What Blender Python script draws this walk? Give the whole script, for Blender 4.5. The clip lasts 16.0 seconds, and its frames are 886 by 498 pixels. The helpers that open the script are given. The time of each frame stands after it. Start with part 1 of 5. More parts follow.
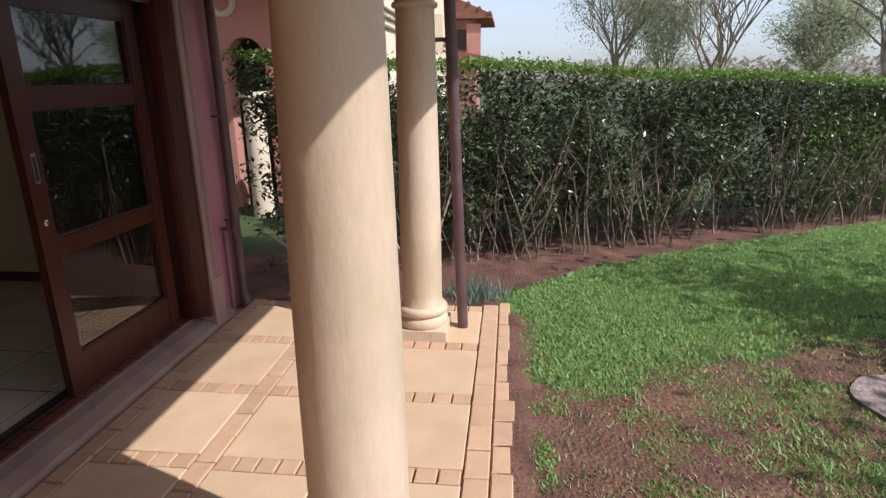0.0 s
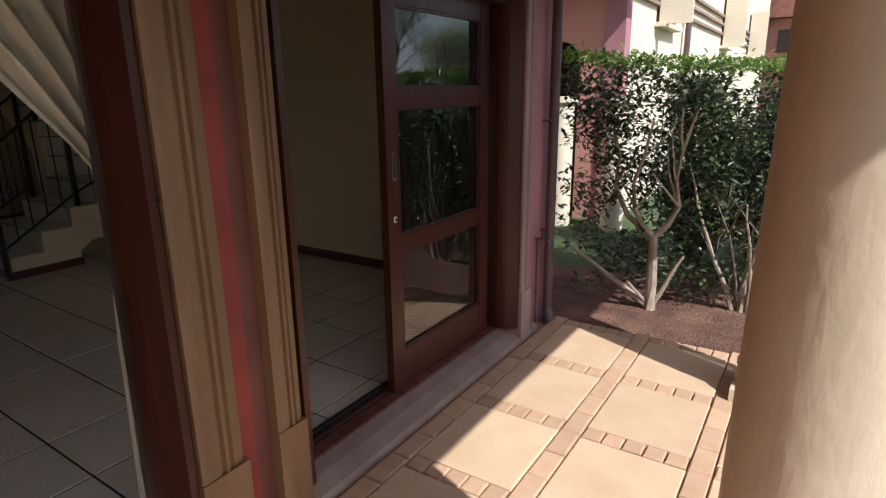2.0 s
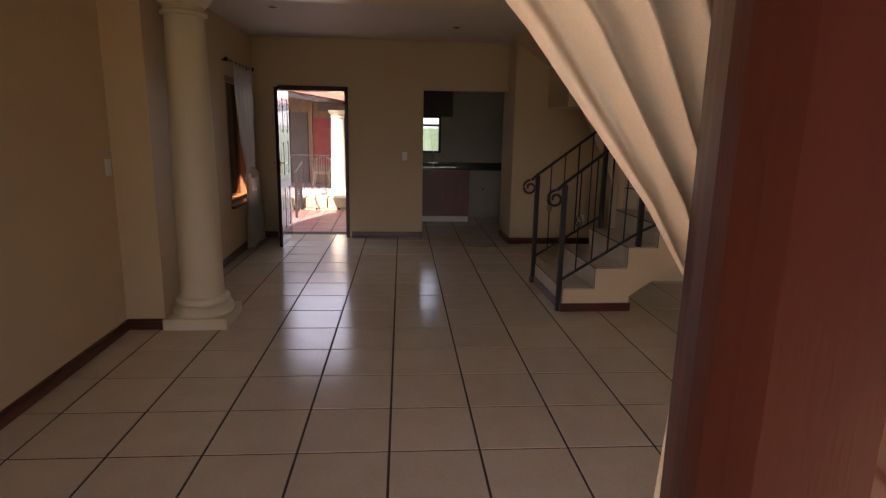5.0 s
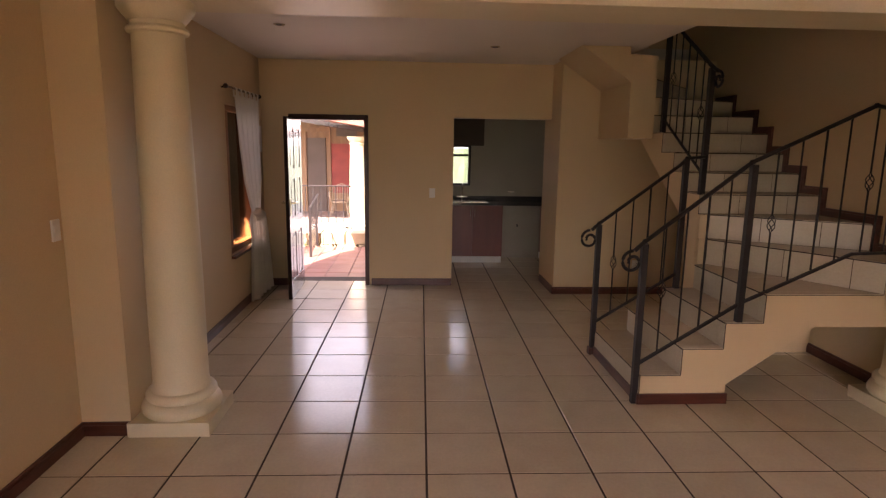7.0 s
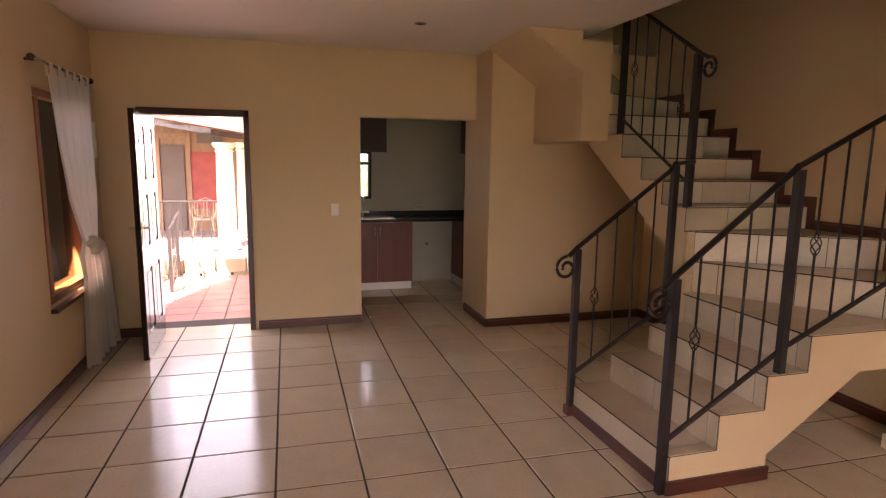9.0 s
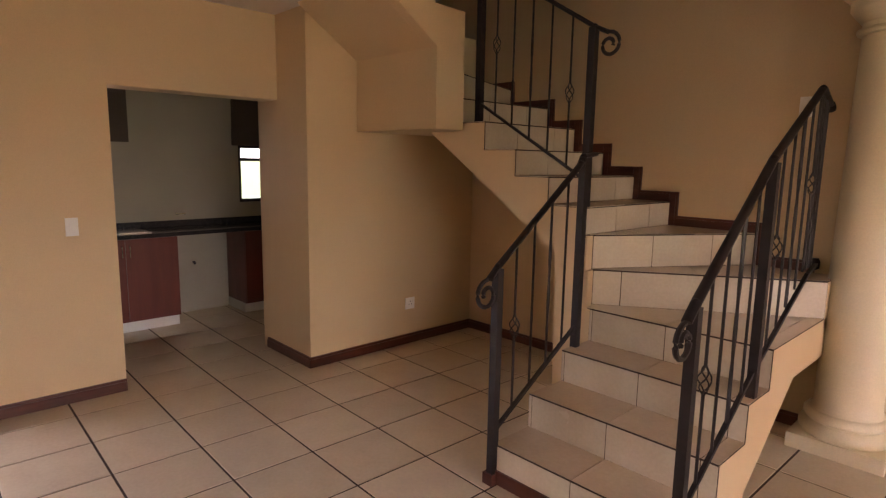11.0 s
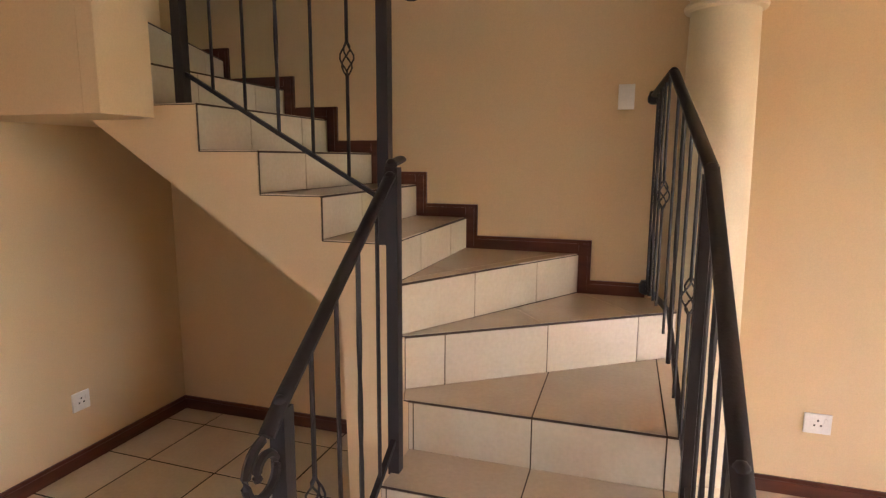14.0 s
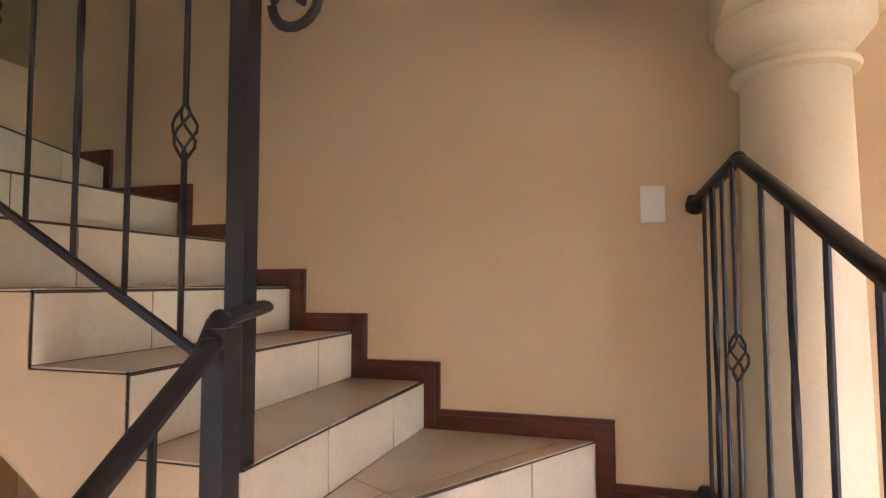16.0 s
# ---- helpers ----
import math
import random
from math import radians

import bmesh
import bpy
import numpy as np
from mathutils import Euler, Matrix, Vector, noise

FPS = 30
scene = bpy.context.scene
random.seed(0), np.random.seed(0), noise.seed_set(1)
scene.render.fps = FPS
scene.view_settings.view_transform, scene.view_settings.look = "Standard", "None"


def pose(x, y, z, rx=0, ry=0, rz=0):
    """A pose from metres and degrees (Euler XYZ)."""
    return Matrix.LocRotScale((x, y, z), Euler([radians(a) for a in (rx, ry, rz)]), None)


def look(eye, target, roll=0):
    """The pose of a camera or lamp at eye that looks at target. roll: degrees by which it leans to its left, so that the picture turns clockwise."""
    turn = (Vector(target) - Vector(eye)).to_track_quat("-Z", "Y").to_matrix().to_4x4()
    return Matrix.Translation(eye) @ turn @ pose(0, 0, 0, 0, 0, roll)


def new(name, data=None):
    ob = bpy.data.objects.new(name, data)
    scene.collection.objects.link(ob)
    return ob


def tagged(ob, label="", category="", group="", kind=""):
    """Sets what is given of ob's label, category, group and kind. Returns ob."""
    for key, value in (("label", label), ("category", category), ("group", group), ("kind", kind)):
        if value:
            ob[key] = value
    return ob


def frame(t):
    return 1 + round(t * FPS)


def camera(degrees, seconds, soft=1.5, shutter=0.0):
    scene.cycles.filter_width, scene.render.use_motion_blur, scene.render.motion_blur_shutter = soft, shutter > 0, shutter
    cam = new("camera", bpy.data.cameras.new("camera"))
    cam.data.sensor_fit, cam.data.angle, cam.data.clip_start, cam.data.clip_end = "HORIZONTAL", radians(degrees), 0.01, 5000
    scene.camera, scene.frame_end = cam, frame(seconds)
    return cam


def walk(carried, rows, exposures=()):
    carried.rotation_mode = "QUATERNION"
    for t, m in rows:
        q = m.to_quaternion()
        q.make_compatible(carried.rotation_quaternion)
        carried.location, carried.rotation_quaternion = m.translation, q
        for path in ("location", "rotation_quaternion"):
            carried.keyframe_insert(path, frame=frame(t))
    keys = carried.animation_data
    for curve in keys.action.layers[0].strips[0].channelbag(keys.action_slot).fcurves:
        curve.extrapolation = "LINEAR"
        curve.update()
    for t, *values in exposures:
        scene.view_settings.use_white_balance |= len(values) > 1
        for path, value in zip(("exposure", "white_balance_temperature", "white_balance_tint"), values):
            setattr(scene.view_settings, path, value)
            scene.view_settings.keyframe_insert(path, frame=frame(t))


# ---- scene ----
cam = camera(75.0, 16.0, 1.3)
PATH = [
    (0, (0.583, 0.057, 1.637), (0.36, 1.963, 1.072), -0.9),
    (0.5, (0.51, 0.045, 1.638), (0.094, 1.922, 1.085), -0.8),
    (1, (0.384, 0.116, 1.628), (-0.257, 1.929, 1.08), -0.8),
    (1.5, (0.216, 0.229, 1.628), (-0.657, 1.947, 1.091), -0.7),
    (2, (0.066, 0.342, 1.606), (-0.987, 1.958, 1.078), -0.7),
    (2.5, (-0.148, 0.493, 1.622), (-1.387, 1.971, 1.091), -0.2),
    (3, (-0.316, 0.596, 1.606), (-1.764, 1.878, 1.097), 0.0),
    (3.5, (-0.517, 0.687, 1.597), (-2.223, 1.628, 1.145), 0.7),
    (4, (-0.706, 0.775, 1.577), (-2.563, 1.386, 1.155), 1.1),
    (4.5, (-0.978, 0.884, 1.54), (-2.91, 1.192, 1.126), 1.1),
    (5, (-1.193, 0.916, 1.551), (-3.142, 1.094, 1.139), 1.1),
    (5.2, (-1.313, 0.928, 1.561), (-3.263, 1.074, 1.141), 0.8),
    (7.5, (-2.588, 0.741, 1.718), (-4.557, 0.873, 1.394), 1.1),
    (8, (-2.93, 0.637, 1.662), (-4.885, 0.916, 1.35), 1.3),
    (8.2, (-3.078, 0.634, 1.654), (-5.026, 0.963, 1.346), 1.2),
    (10.3, (-4.599, 0.317, 1.62), (-6.262, 1.386, 1.315), 1.1),
    (10.5, (-4.756, 0.3, 1.613), (-6.357, 1.461, 1.313), 1.2),
    (11, (-5.083, 0.322, 1.6), (-6.521, 1.679, 1.3), 1.0),
    (11.5, (-5.358, 0.416, 1.621), (-6.623, 1.936, 1.318), 1.1),
    (12, (-5.647, 0.458, 1.617), (-6.668, 2.152, 1.317), 0.9),
    (12.5, (-5.831, 0.542, 1.616), (-6.615, 2.358, 1.317), 0.6),
    (13, (-5.967, 0.74, 1.636), (-6.646, 2.596, 1.33), 0.5),
    (13.5, (-6.069, 0.982, 1.627), (-6.701, 2.855, 1.319), 0.4),
    (14, (-6.146, 1.296, 1.659), (-6.739, 3.181, 1.349), 0.3),
    (14.5, (-6.152, 1.641, 1.659), (-6.737, 3.536, 1.401), 0.2),
    (15, (-6.209, 1.943, 1.664), (-6.782, 3.85, 1.481), 0.3),
    (15.5, (-6.258, 2.176, 1.684), (-6.84, 4.089, 1.651), 0.2),
    (16, (-6.277, 2.285, 1.698), (-6.856, 4.196, 1.817), -0.1),
]
walk(cam, [(t, look(eye, target, roll)) for t, eye, target, roll in PATH],
     [(0.0, 0.30, 5700, 13), (1.5, 0.40, 5600, 11), (2.5, 0.92, 5500, 7), (3.2, 1.1, 5700, 14), (4.0, 1.35, 6200, 24), (5.2, 2.35, 6600, 28), (6.3, 2.9, 7000, 33),
      (7.3, 3.33, 7300, 35), (8.2, 3.72, 7500, 37), (10.3, 4.0, 6900, 35), (11.5, 4.45, 7300, 36), (12.5, 4.93, 6800, 26), (14.0, 5.1, 6350, 26), (16.0, 5.54, 5650, 28)])

# ---- world, sun and sky-lit openings ----
SUN_DIR = Vector((0.598, -0.245, 0.686)).normalized()
world = bpy.data.worlds.new("world")
scene.world = world
world.use_nodes = True
wn = world.node_tree
sky = wn.nodes.new("ShaderNodeTexSky")
sky.sky_type = 'NISHITA'
sky.sun_disc = False
sky.sun_elevation = math.asin(SUN_DIR.z)
sky.sun_rotation = math.atan2(SUN_DIR.x, SUN_DIR.y)
sky.dust_density = 1.2
haze = wn.nodes.new("ShaderNodeHueSaturation")
haze.inputs["Saturation"].default_value = 0.4
wn.links.new(sky.outputs[0], haze.inputs["Color"])
wn.links.new(haze.outputs[0], wn.nodes["Background"].inputs[0])
wn.nodes["Background"].inputs[1].default_value = 0.135
sun_data = bpy.data.lights.new("sun", 'SUN')
sun_data.energy, sun_data.angle, sun_data.color = 4.4, radians(0.53), (1.0, 0.95, 0.87)
sun = new("sun", sun_data)
sun.matrix_world = look(SUN_DIR * 30, (0, 0, 0))


def sky_lamp(name, centre, target, w, h, watts, colour=(0.86, 0.93, 1.0)):
    """Daylight that comes in through an opening of w by h metres."""
    data = bpy.data.lights.new(name, 'AREA')
    data.shape, data.size, data.size_y, data.energy, data.color = 'RECTANGLE', w, h, watts, colour
    ob = new(name, data)
    ob.matrix_world = look(centre, target)
    return ob


sky_lamp("daylight_garden_door", (-1.84, 2.15, 1.1), (-5.0, 2.15, 0.9), 0.75, 1.9, 0.12, (0.74, 0.88, 1.0))
sky_lamp("daylight_entry_opening", (-1.66, 0.80, 1.1), (-5.0, 0.95, 0.9), 0.7, 1.9, 0.24, (0.74, 0.88, 1.0))
sky_lamp("daylight_front_door", (-9.60, -0.10, 1.05), (-6.0, 0.3, 0.6), 0.8, 1.9, 0.55)
sky_lamp("daylight_window", (-8.5, -1.13, 1.35), (-8.5, 2.0, 1.2), 0.88, 1.34, 0.30)
sky_lamp("daylight_kitchen", (-11.16, 1.48, 1.4), (-9.0, 1.9, 1.0), 0.5, 0.6, 0.07)

# ---- materials ----


def material(name, base, rough=0.6, metal=0.0, second=None, scale=6.0, fine=60.0, amount=0.5, bump=0.15, depth=0.003,
             coat=0.0, stretch=(1, 1, 1), vary=0.0, spec=0.5, stain=None, stain_scale=1.3, stain_amount=0.0):
    """Two-scale mottled surface: coarse tone drift, fine grain relief, optional stains and per-piece variation."""
    m = bpy.data.materials.new(name)
    m.use_nodes = True
    nt = m.node_tree
    n, ln = nt.nodes, nt.links
    bsdf = n["Principled BSDF"]
    bsdf.inputs["Roughness"].default_value = rough
    bsdf.inputs["Metallic"].default_value = metal
    bsdf.inputs["Coat Weight"].default_value = coat
    bsdf.inputs["Specular IOR Level"].default_value = spec
    tc = n.new("ShaderNodeTexCoord")
    mp = n.new("ShaderNodeMapping")
    mp.inputs["Scale"].default_value = stretch
    geo = n.new("ShaderNodeNewGeometry")
    ln.new(geo.outputs["Position"], mp.inputs[0])
    coarse = n.new("ShaderNodeTexNoise")
    coarse.inputs["Scale"].default_value, coarse.inputs["Detail"].default_value = scale, 6
    ln.new(mp.outputs[0], coarse.inputs["Vector"])
    grain = n.new("ShaderNodeTexNoise")
    grain.inputs["Scale"].default_value, grain.inputs["Detail"].default_value = fine, 4
    ln.new(mp.outputs[0], grain.inputs["Vector"])
    second = second or tuple(c * 0.78 for c in base)
    mix = n.new("ShaderNodeMix")
    mix.data_type = 'RGBA'
    mix.inputs["A"].default_value, mix.inputs["B"].default_value = (*base, 1), (*second, 1)
    ramp = n.new("ShaderNodeMapRange")
    ramp.inputs[1].default_value, ramp.inputs[2].default_value = 0.35, 0.68
    ramp.inputs[4].default_value = amount
    ln.new(coarse.outputs[0], ramp.inputs[0])
    ln.new(ramp.outputs[0], mix.inputs["Factor"])
    colour = mix.outputs["Result"]
    tone = n.new("ShaderNodeMapRange")
    tone.inputs[3].default_value, tone.inputs[4].default_value = 0.90, 1.10
    ln.new(grain.outputs[0], tone.inputs[0])
    if stain_amount:
        big = n.new("ShaderNodeTexNoise")
        big.inputs["Scale"].default_value, big.inputs["Detail"].default_value = stain_scale, 8
        ln.new(mp.outputs[0], big.inputs["Vector"])
        cut = n.new("ShaderNodeMapRange")
        cut.inputs[1].default_value, cut.inputs[2].default_value, cut.inputs[4].default_value = 0.52, 0.70, stain_amount
        ln.new(big.outputs[0], cut.inputs[0])
        smix = n.new("ShaderNodeMix")
        smix.data_type = 'RGBA'
        ln.new(cut.outputs[0], smix.inputs["Factor"])
        ln.new(colour, smix.inputs["A"])
        smix.inputs["B"].default_value = (*stain, 1)
        colour = smix.outputs["Result"]
    hsv = n.new("ShaderNodeHueSaturation")
    ln.new(colour, hsv.inputs["Color"])
    if vary:
        info = n.new("ShaderNodeObjectInfo")
        vr = n.new("ShaderNodeMapRange")
        vr.inputs[3].default_value, vr.inputs[4].default_value = 1 - vary, 1 + vary
        ln.new(info.outputs["Random"], vr.inputs[0])
        mul = n.new("ShaderNodeMath")
        mul.operation = 'MULTIPLY'
        ln.new(vr.outputs[0], mul.inputs[0])
        ln.new(tone.outputs[0], mul.inputs[1])
        ln.new(mul.outputs[0], hsv.inputs["Value"])
    else:
        ln.new(tone.outputs[0], hsv.inputs["Value"])
    ln.new(hsv.outputs[0], bsdf.inputs["Base Color"])
    rr = n.new("ShaderNodeMapRange")
    rr.inputs[3].default_value, rr.inputs[4].default_value = max(0.02, rough * 0.8), min(1, rough * 1.2)
    ln.new(coarse.outputs[0], rr.inputs[0])
    ln.new(rr.outputs[0], bsdf.inputs["Roughness"])
    if bump:
        bp = n.new("ShaderNodeBump")
        bp.inputs["Strength"].default_value, bp.inputs["Distance"].default_value = bump, depth
        ln.new(grain.outputs[0], bp.inputs["Height"])
        ln.new(bp.outputs[0], bsdf.inputs["Normal"])
    return m


def leafy(name, base, second, rough=0.45, through_light=0.25):
    """Foliage: each leaf its own tone, some light passing through."""
    m = bpy.data.materials.new(name)
    m.use_nodes = True
    n, ln = m.node_tree.nodes, m.node_tree.links
    bsdf = n["Principled BSDF"]
    geo = n.new("ShaderNodeNewGeometry")
    ramp = n.new("ShaderNodeMix")
    ramp.data_type = 'RGBA'
    ramp.inputs["A"].default_value, ramp.inputs["B"].default_value = (*base, 1), (*second, 1)
    ln.new(geo.outputs["Random Per Island"], ramp.inputs["Factor"])
    ln.new(ramp.outputs["Result"], bsdf.inputs["Base Color"])
    bsdf.inputs["Roughness"].default_value = rough
    tr = n.new("ShaderNodeBsdfTranslucent")
    ln.new(ramp.outputs["Result"], tr.inputs["Color"])
    mix = n.new("ShaderNodeMixShader")
    mix.inputs[0].default_value = through_light
    ln.new(bsdf.outputs[0], mix.inputs[1])
    ln.new(tr.outputs[0], mix.inputs[2])
    ln.new(mix.outputs[0], n["Material Output"].inputs[0])
    return m


def glass(name, tint=(0.9, 0.95, 0.95)):
    """A clear pane: thin, so light goes straight through, with mirror gloss by Fresnel."""
    m = bpy.data.materials.new(name)
    m.use_nodes = True
    n, ln = m.node_tree.nodes, m.node_tree.links
    n.remove(n["Principled BSDF"])
    tr = n.new("ShaderNodeBsdfTransparent")
    tr.inputs[0].default_value = (*tint, 1)
    gl = n.new("ShaderNodeBsdfGlossy")
    gl.inputs["Roughness"].default_value = 0.02
    fr = n.new("ShaderNodeFresnel")
    fr.inputs[0].default_value = 2.2
    mix = n.new("ShaderNodeMixShader")
    ln.new(fr.outputs[0], mix.inputs[0])
    ln.new(tr.outputs[0], mix.inputs[1])
    ln.new(gl.outputs[0], mix.inputs[2])
    ln.new(mix.outputs[0], n["Material Output"].inputs[0])
    return m


WALL = material("interior_wall_paint", (0.66, 0.49, 0.29), 0.55, second=(0.61, 0.45, 0.26), scale=1.2, fine=180, amount=0.5, bump=0.08)
CEIL = material("ceiling_paint", (0.74, 0.66, 0.58), 0.7, scale=1.0, fine=140, amount=0.2, bump=0.05)
CREAM = material("cream_column_paint", (0.75, 0.64, 0.44), 0.45, scale=2.0, fine=120, amount=0.25, bump=0.1)
STOEP_COL = material("weathered_column_paint", (0.63, 0.48, 0.34), 0.6, second=(0.53, 0.38, 0.25), scale=3, fine=38, amount=0.8,
                     bump=0.4, depth=0.006, stretch=(1, 1, 0.45), stain=(0.40, 0.31, 0.17), stain_scale=4.5, stain_amount=0.45)
TILE = material("floor_tile_glaze", (0.70, 0.60, 0.45), 0.17, second=(0.62, 0.51, 0.38), scale=5, fine=50, amount=0.6, bump=0.05, depth=0.001, vary=0.05)
STAIR_TILE = material("stair_tile_glaze", (0.60, 0.525, 0.40), 0.25, second=(0.53, 0.445, 0.325), scale=5, fine=60, amount=0.6, bump=0.05, depth=0.001, vary=0.05)
TREAD_TILE = material("stair_tread_glaze", (0.66, 0.535, 0.40), 0.22, second=(0.58, 0.455, 0.33), scale=5, fine=60, amount=0.6, bump=0.05, depth=0.001, vary=0.05)
GROUT = material("dark_grout", (0.055, 0.033, 0.022), 0.9, scale=20, fine=150, bump=0.3)
SKIRT = material("skirting_wood", (0.115, 0.031, 0.017), 0.32, second=(0.06, 0.017, 0.010), scale=9, fine=80, amount=0.9, bump=0.1, stretch=(0.4, 0.4, 3))
TIMBER = material("door_timber", (0.058, 0.015, 0.008), 0.33, second=(0.036, 0.009, 0.006), scale=6, fine=90, amount=0.7, bump=0.1, stretch=(3, 3, 0.25), spec=0.35)
DARK_TIMBER = material("dark_door_timber", (0.05, 0.022, 0.014), 0.22, second=(0.03, 0.012, 0.008), scale=6, fine=90, amount=0.8, bump=0.12, stretch=(3, 3, 0.25), coat=0.5)
ORANGE_TIMBER = material("varnished_window_timber", (0.34, 0.12, 0.035), 0.35, scale=6, fine=80, stretch=(3, 3, 0.3), amount=0.8, bump=0.15)
IRON = material("black_iron_paint", (0.016, 0.012, 0.012), 0.5, second=(0.03, 0.02, 0.018), scale=14, fine=160, amount=0.7, bump=0.25, spec=0.35)
SILL_TILE = material("red_sill_tile", (0.15, 0.045, 0.03), 0.35, second=(0.10, 0.03, 0.02), scale=9, fine=90, amount=0.8, bump=0.15, vary=0.12)
FADED = material("faded_mauve_moulding_paint", (0.31, 0.19, 0.16), 0.65, second=(0.25, 0.145, 0.125), scale=4, fine=90, amount=0.8, bump=0.3, stretch=(2, 2, 0.4),
                 stain=(0.36, 0.25, 0.19), stain_scale=3.5, stain_amount=0.5)
PINK = material("exterior_pink_plaster", (0.38, 0.165, 0.175), 0.75, second=(0.32, 0.13, 0.135), scale=2.4, fine=90, amount=0.8, bump=0.3,
                stain=(0.44, 0.22, 0.19), stain_scale=3.0, stain_amount=0.5)
REDSTRIP = material("red_plaster", (0.26, 0.036, 0.024), 0.6, second=(0.18, 0.024, 0.017), scale=5, fine=120, amount=0.8, bump=0.3)
OCHRE = material("ochre_moulding_paint", (0.215, 0.115, 0.052), 0.5, second=(0.15, 0.076, 0.034), scale=3, fine=60, amount=0.8, bump=0.25, stretch=(2, 2, 0.3),
                 stain=(0.29, 0.17, 0.075), stain_scale=3.5, stain_amount=0.5)
SLAB = material("paving_slab", (0.59, 0.40, 0.245), 0.7, second=(0.50, 0.33, 0.19), scale=3.5, fine=120, amount=0.7, bump=0.25, vary=0.06,
                stain=(0.50, 0.31, 0.18), stain_scale=2.2, stain_amount=0.6)
BRICK = material("paving_brick", (0.51, 0.32, 0.19), 0.75, second=(0.44, 0.26, 0.15), scale=9, fine=130, amount=0.8, bump=0.4, vary=0.09)
JOINT = material("paving_joint", (0.32, 0.185, 0.10), 0.95, scale=14, fine=120, bump=0.5)
STEP_EDGE = material("threshold_plaster", (0.30, 0.205, 0.155), 0.7, second=(0.20, 0.125, 0.095), scale=5, fine=110, amount=0.8, bump=0.3)
SOIL = material("red_garden_soil", (0.155, 0.070, 0.042), 0.95, second=(0.075, 0.032, 0.020), scale=6, fine=42, amount=0.9, bump=1.0, depth=0.03,
                stain=(0.23, 0.115, 0.066), stain_scale=2.5, stain_amount=0.7)
TURF = material("turf_base", (0.06, 0.085, 0.022), 0.95, second=(0.035, 0.06, 0.012), scale=2, fine=60, amount=0.9, bump=0.8, depth=0.02)
GRASS = leafy("grass_blades", (0.15, 0.28, 0.06), (0.42, 0.55, 0.19), 0.5, 0.4)
DRY = leafy("dry_grass_blades", (0.44, 0.32, 0.18), (0.24, 0.19, 0.08), 0.7, 0.25)
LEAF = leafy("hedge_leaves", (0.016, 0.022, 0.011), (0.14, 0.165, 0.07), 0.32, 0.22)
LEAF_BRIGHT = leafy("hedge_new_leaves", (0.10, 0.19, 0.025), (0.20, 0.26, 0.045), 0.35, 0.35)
STEM = material("hedge_stem_bark", (0.25, 0.19, 0.13), 0.85, second=(0.09, 0.062, 0.04), scale=12, fine=120, amount=0.9, bump=0.5)
BARK = material("tree_bark", (0.36, 0.31, 0.26), 0.9, second=(0.18, 0.14, 0.11), scale=5, fine=60, amount=0.9, bump=0.5)
# Tree leaf colours: pale spring green, lifted further to include distance haze.
TREE_LEAF = leafy("haze_paled_spring_leaves", (0.34, 0.37, 0.20), (0.46, 0.48, 0.30), 0.6, 0.5)
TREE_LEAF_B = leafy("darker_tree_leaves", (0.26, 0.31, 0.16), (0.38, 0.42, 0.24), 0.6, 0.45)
SHADED_REDSTRIP = material("shaded_red_plaster", (0.16, 0.05, 0.035), 0.6, second=(0.11, 0.032, 0.024), scale=5, fine=120, amount=0.8, bump=0.3)
WHITE = material("white_plastic", (0.80, 0.78, 0.74), 0.35, scale=4, fine=100, amount=0.1, bump=0.02)
CHROME = material("brushed_chrome", (0.62, 0.60, 0.57), 0.22, metal=1.0, scale=10, fine=200, amount=0.3, bump=0.05)
BRASS = material("worn_brass", (0.50, 0.38, 0.20), 0.3, metal=1.0, scale=10, fine=160, amount=0.5, bump=0.1)
CURTAIN = material("cream_curtain_cloth", (0.82, 0.70, 0.52), 0.85, second=(0.77, 0.64, 0.46), scale=3, fine=260, amount=0.4, bump=0.25, depth=0.002)
SHEER = leafy("white_curtain_cloth", (0.84, 0.80, 0.73), (0.84, 0.80, 0.73), 0.9, 0.6)
GRANITE = material("black_granite", (0.02, 0.018, 0.02), 0.12, second=(0.05, 0.045, 0.045), scale=60, fine=160, amount=0.8, bump=0.02)
CHERRY = material("cherry_cabinet_laminate", (0.17, 0.034, 0.018), 0.35, second=(0.12, 0.023, 0.013), scale=3, fine=60, amount=0.8, bump=0.05, stretch=(3, 3, 0.3))
KITWALL = material("kitchen_wall_paint", (0.38, 0.34, 0.27), 0.5, scale=2, fine=120, amount=0.3, bump=0.05)
PATH_TILE = material("quarry_path_tile", (0.36, 0.155, 0.12), 0.45, second=(0.29, 0.12, 0.09), scale=4, fine=90, amount=0.7, bump=0.15, vary=0.08)
CREAM_EXT = material("cream_exterior_plaster", (0.72, 0.60, 0.44), 0.8, second=(0.64, 0.52, 0.36), scale=1.5, fine=40, amount=0.6, bump=0.25)
PINK_EXT = material("salmon_exterior_plaster", (0.52, 0.25, 0.19), 0.8, second=(0.46, 0.21, 0.155), scale=1.5, fine=40, amount=0.6, bump=0.25)
ROOF_TILE = material("clay_roof_tile", (0.26, 0.10, 0.065), 0.8, second=(0.17, 0.07, 0.05), scale=5, fine=50, amount=0.9, bump=0.3)
STONE = material("dressed_stone", (0.42, 0.33, 0.22), 0.85, second=(0.34, 0.26, 0.16), scale=4, fine=50, amount=0.8, bump=0.5, depth=0.01, vary=0.1)
WEATHER = material("flagstone", (0.33, 0.25, 0.21), 0.85, second=(0.12, 0.085, 0.07), scale=9, fine=40, amount=1.0, bump=0.9, depth=0.02)
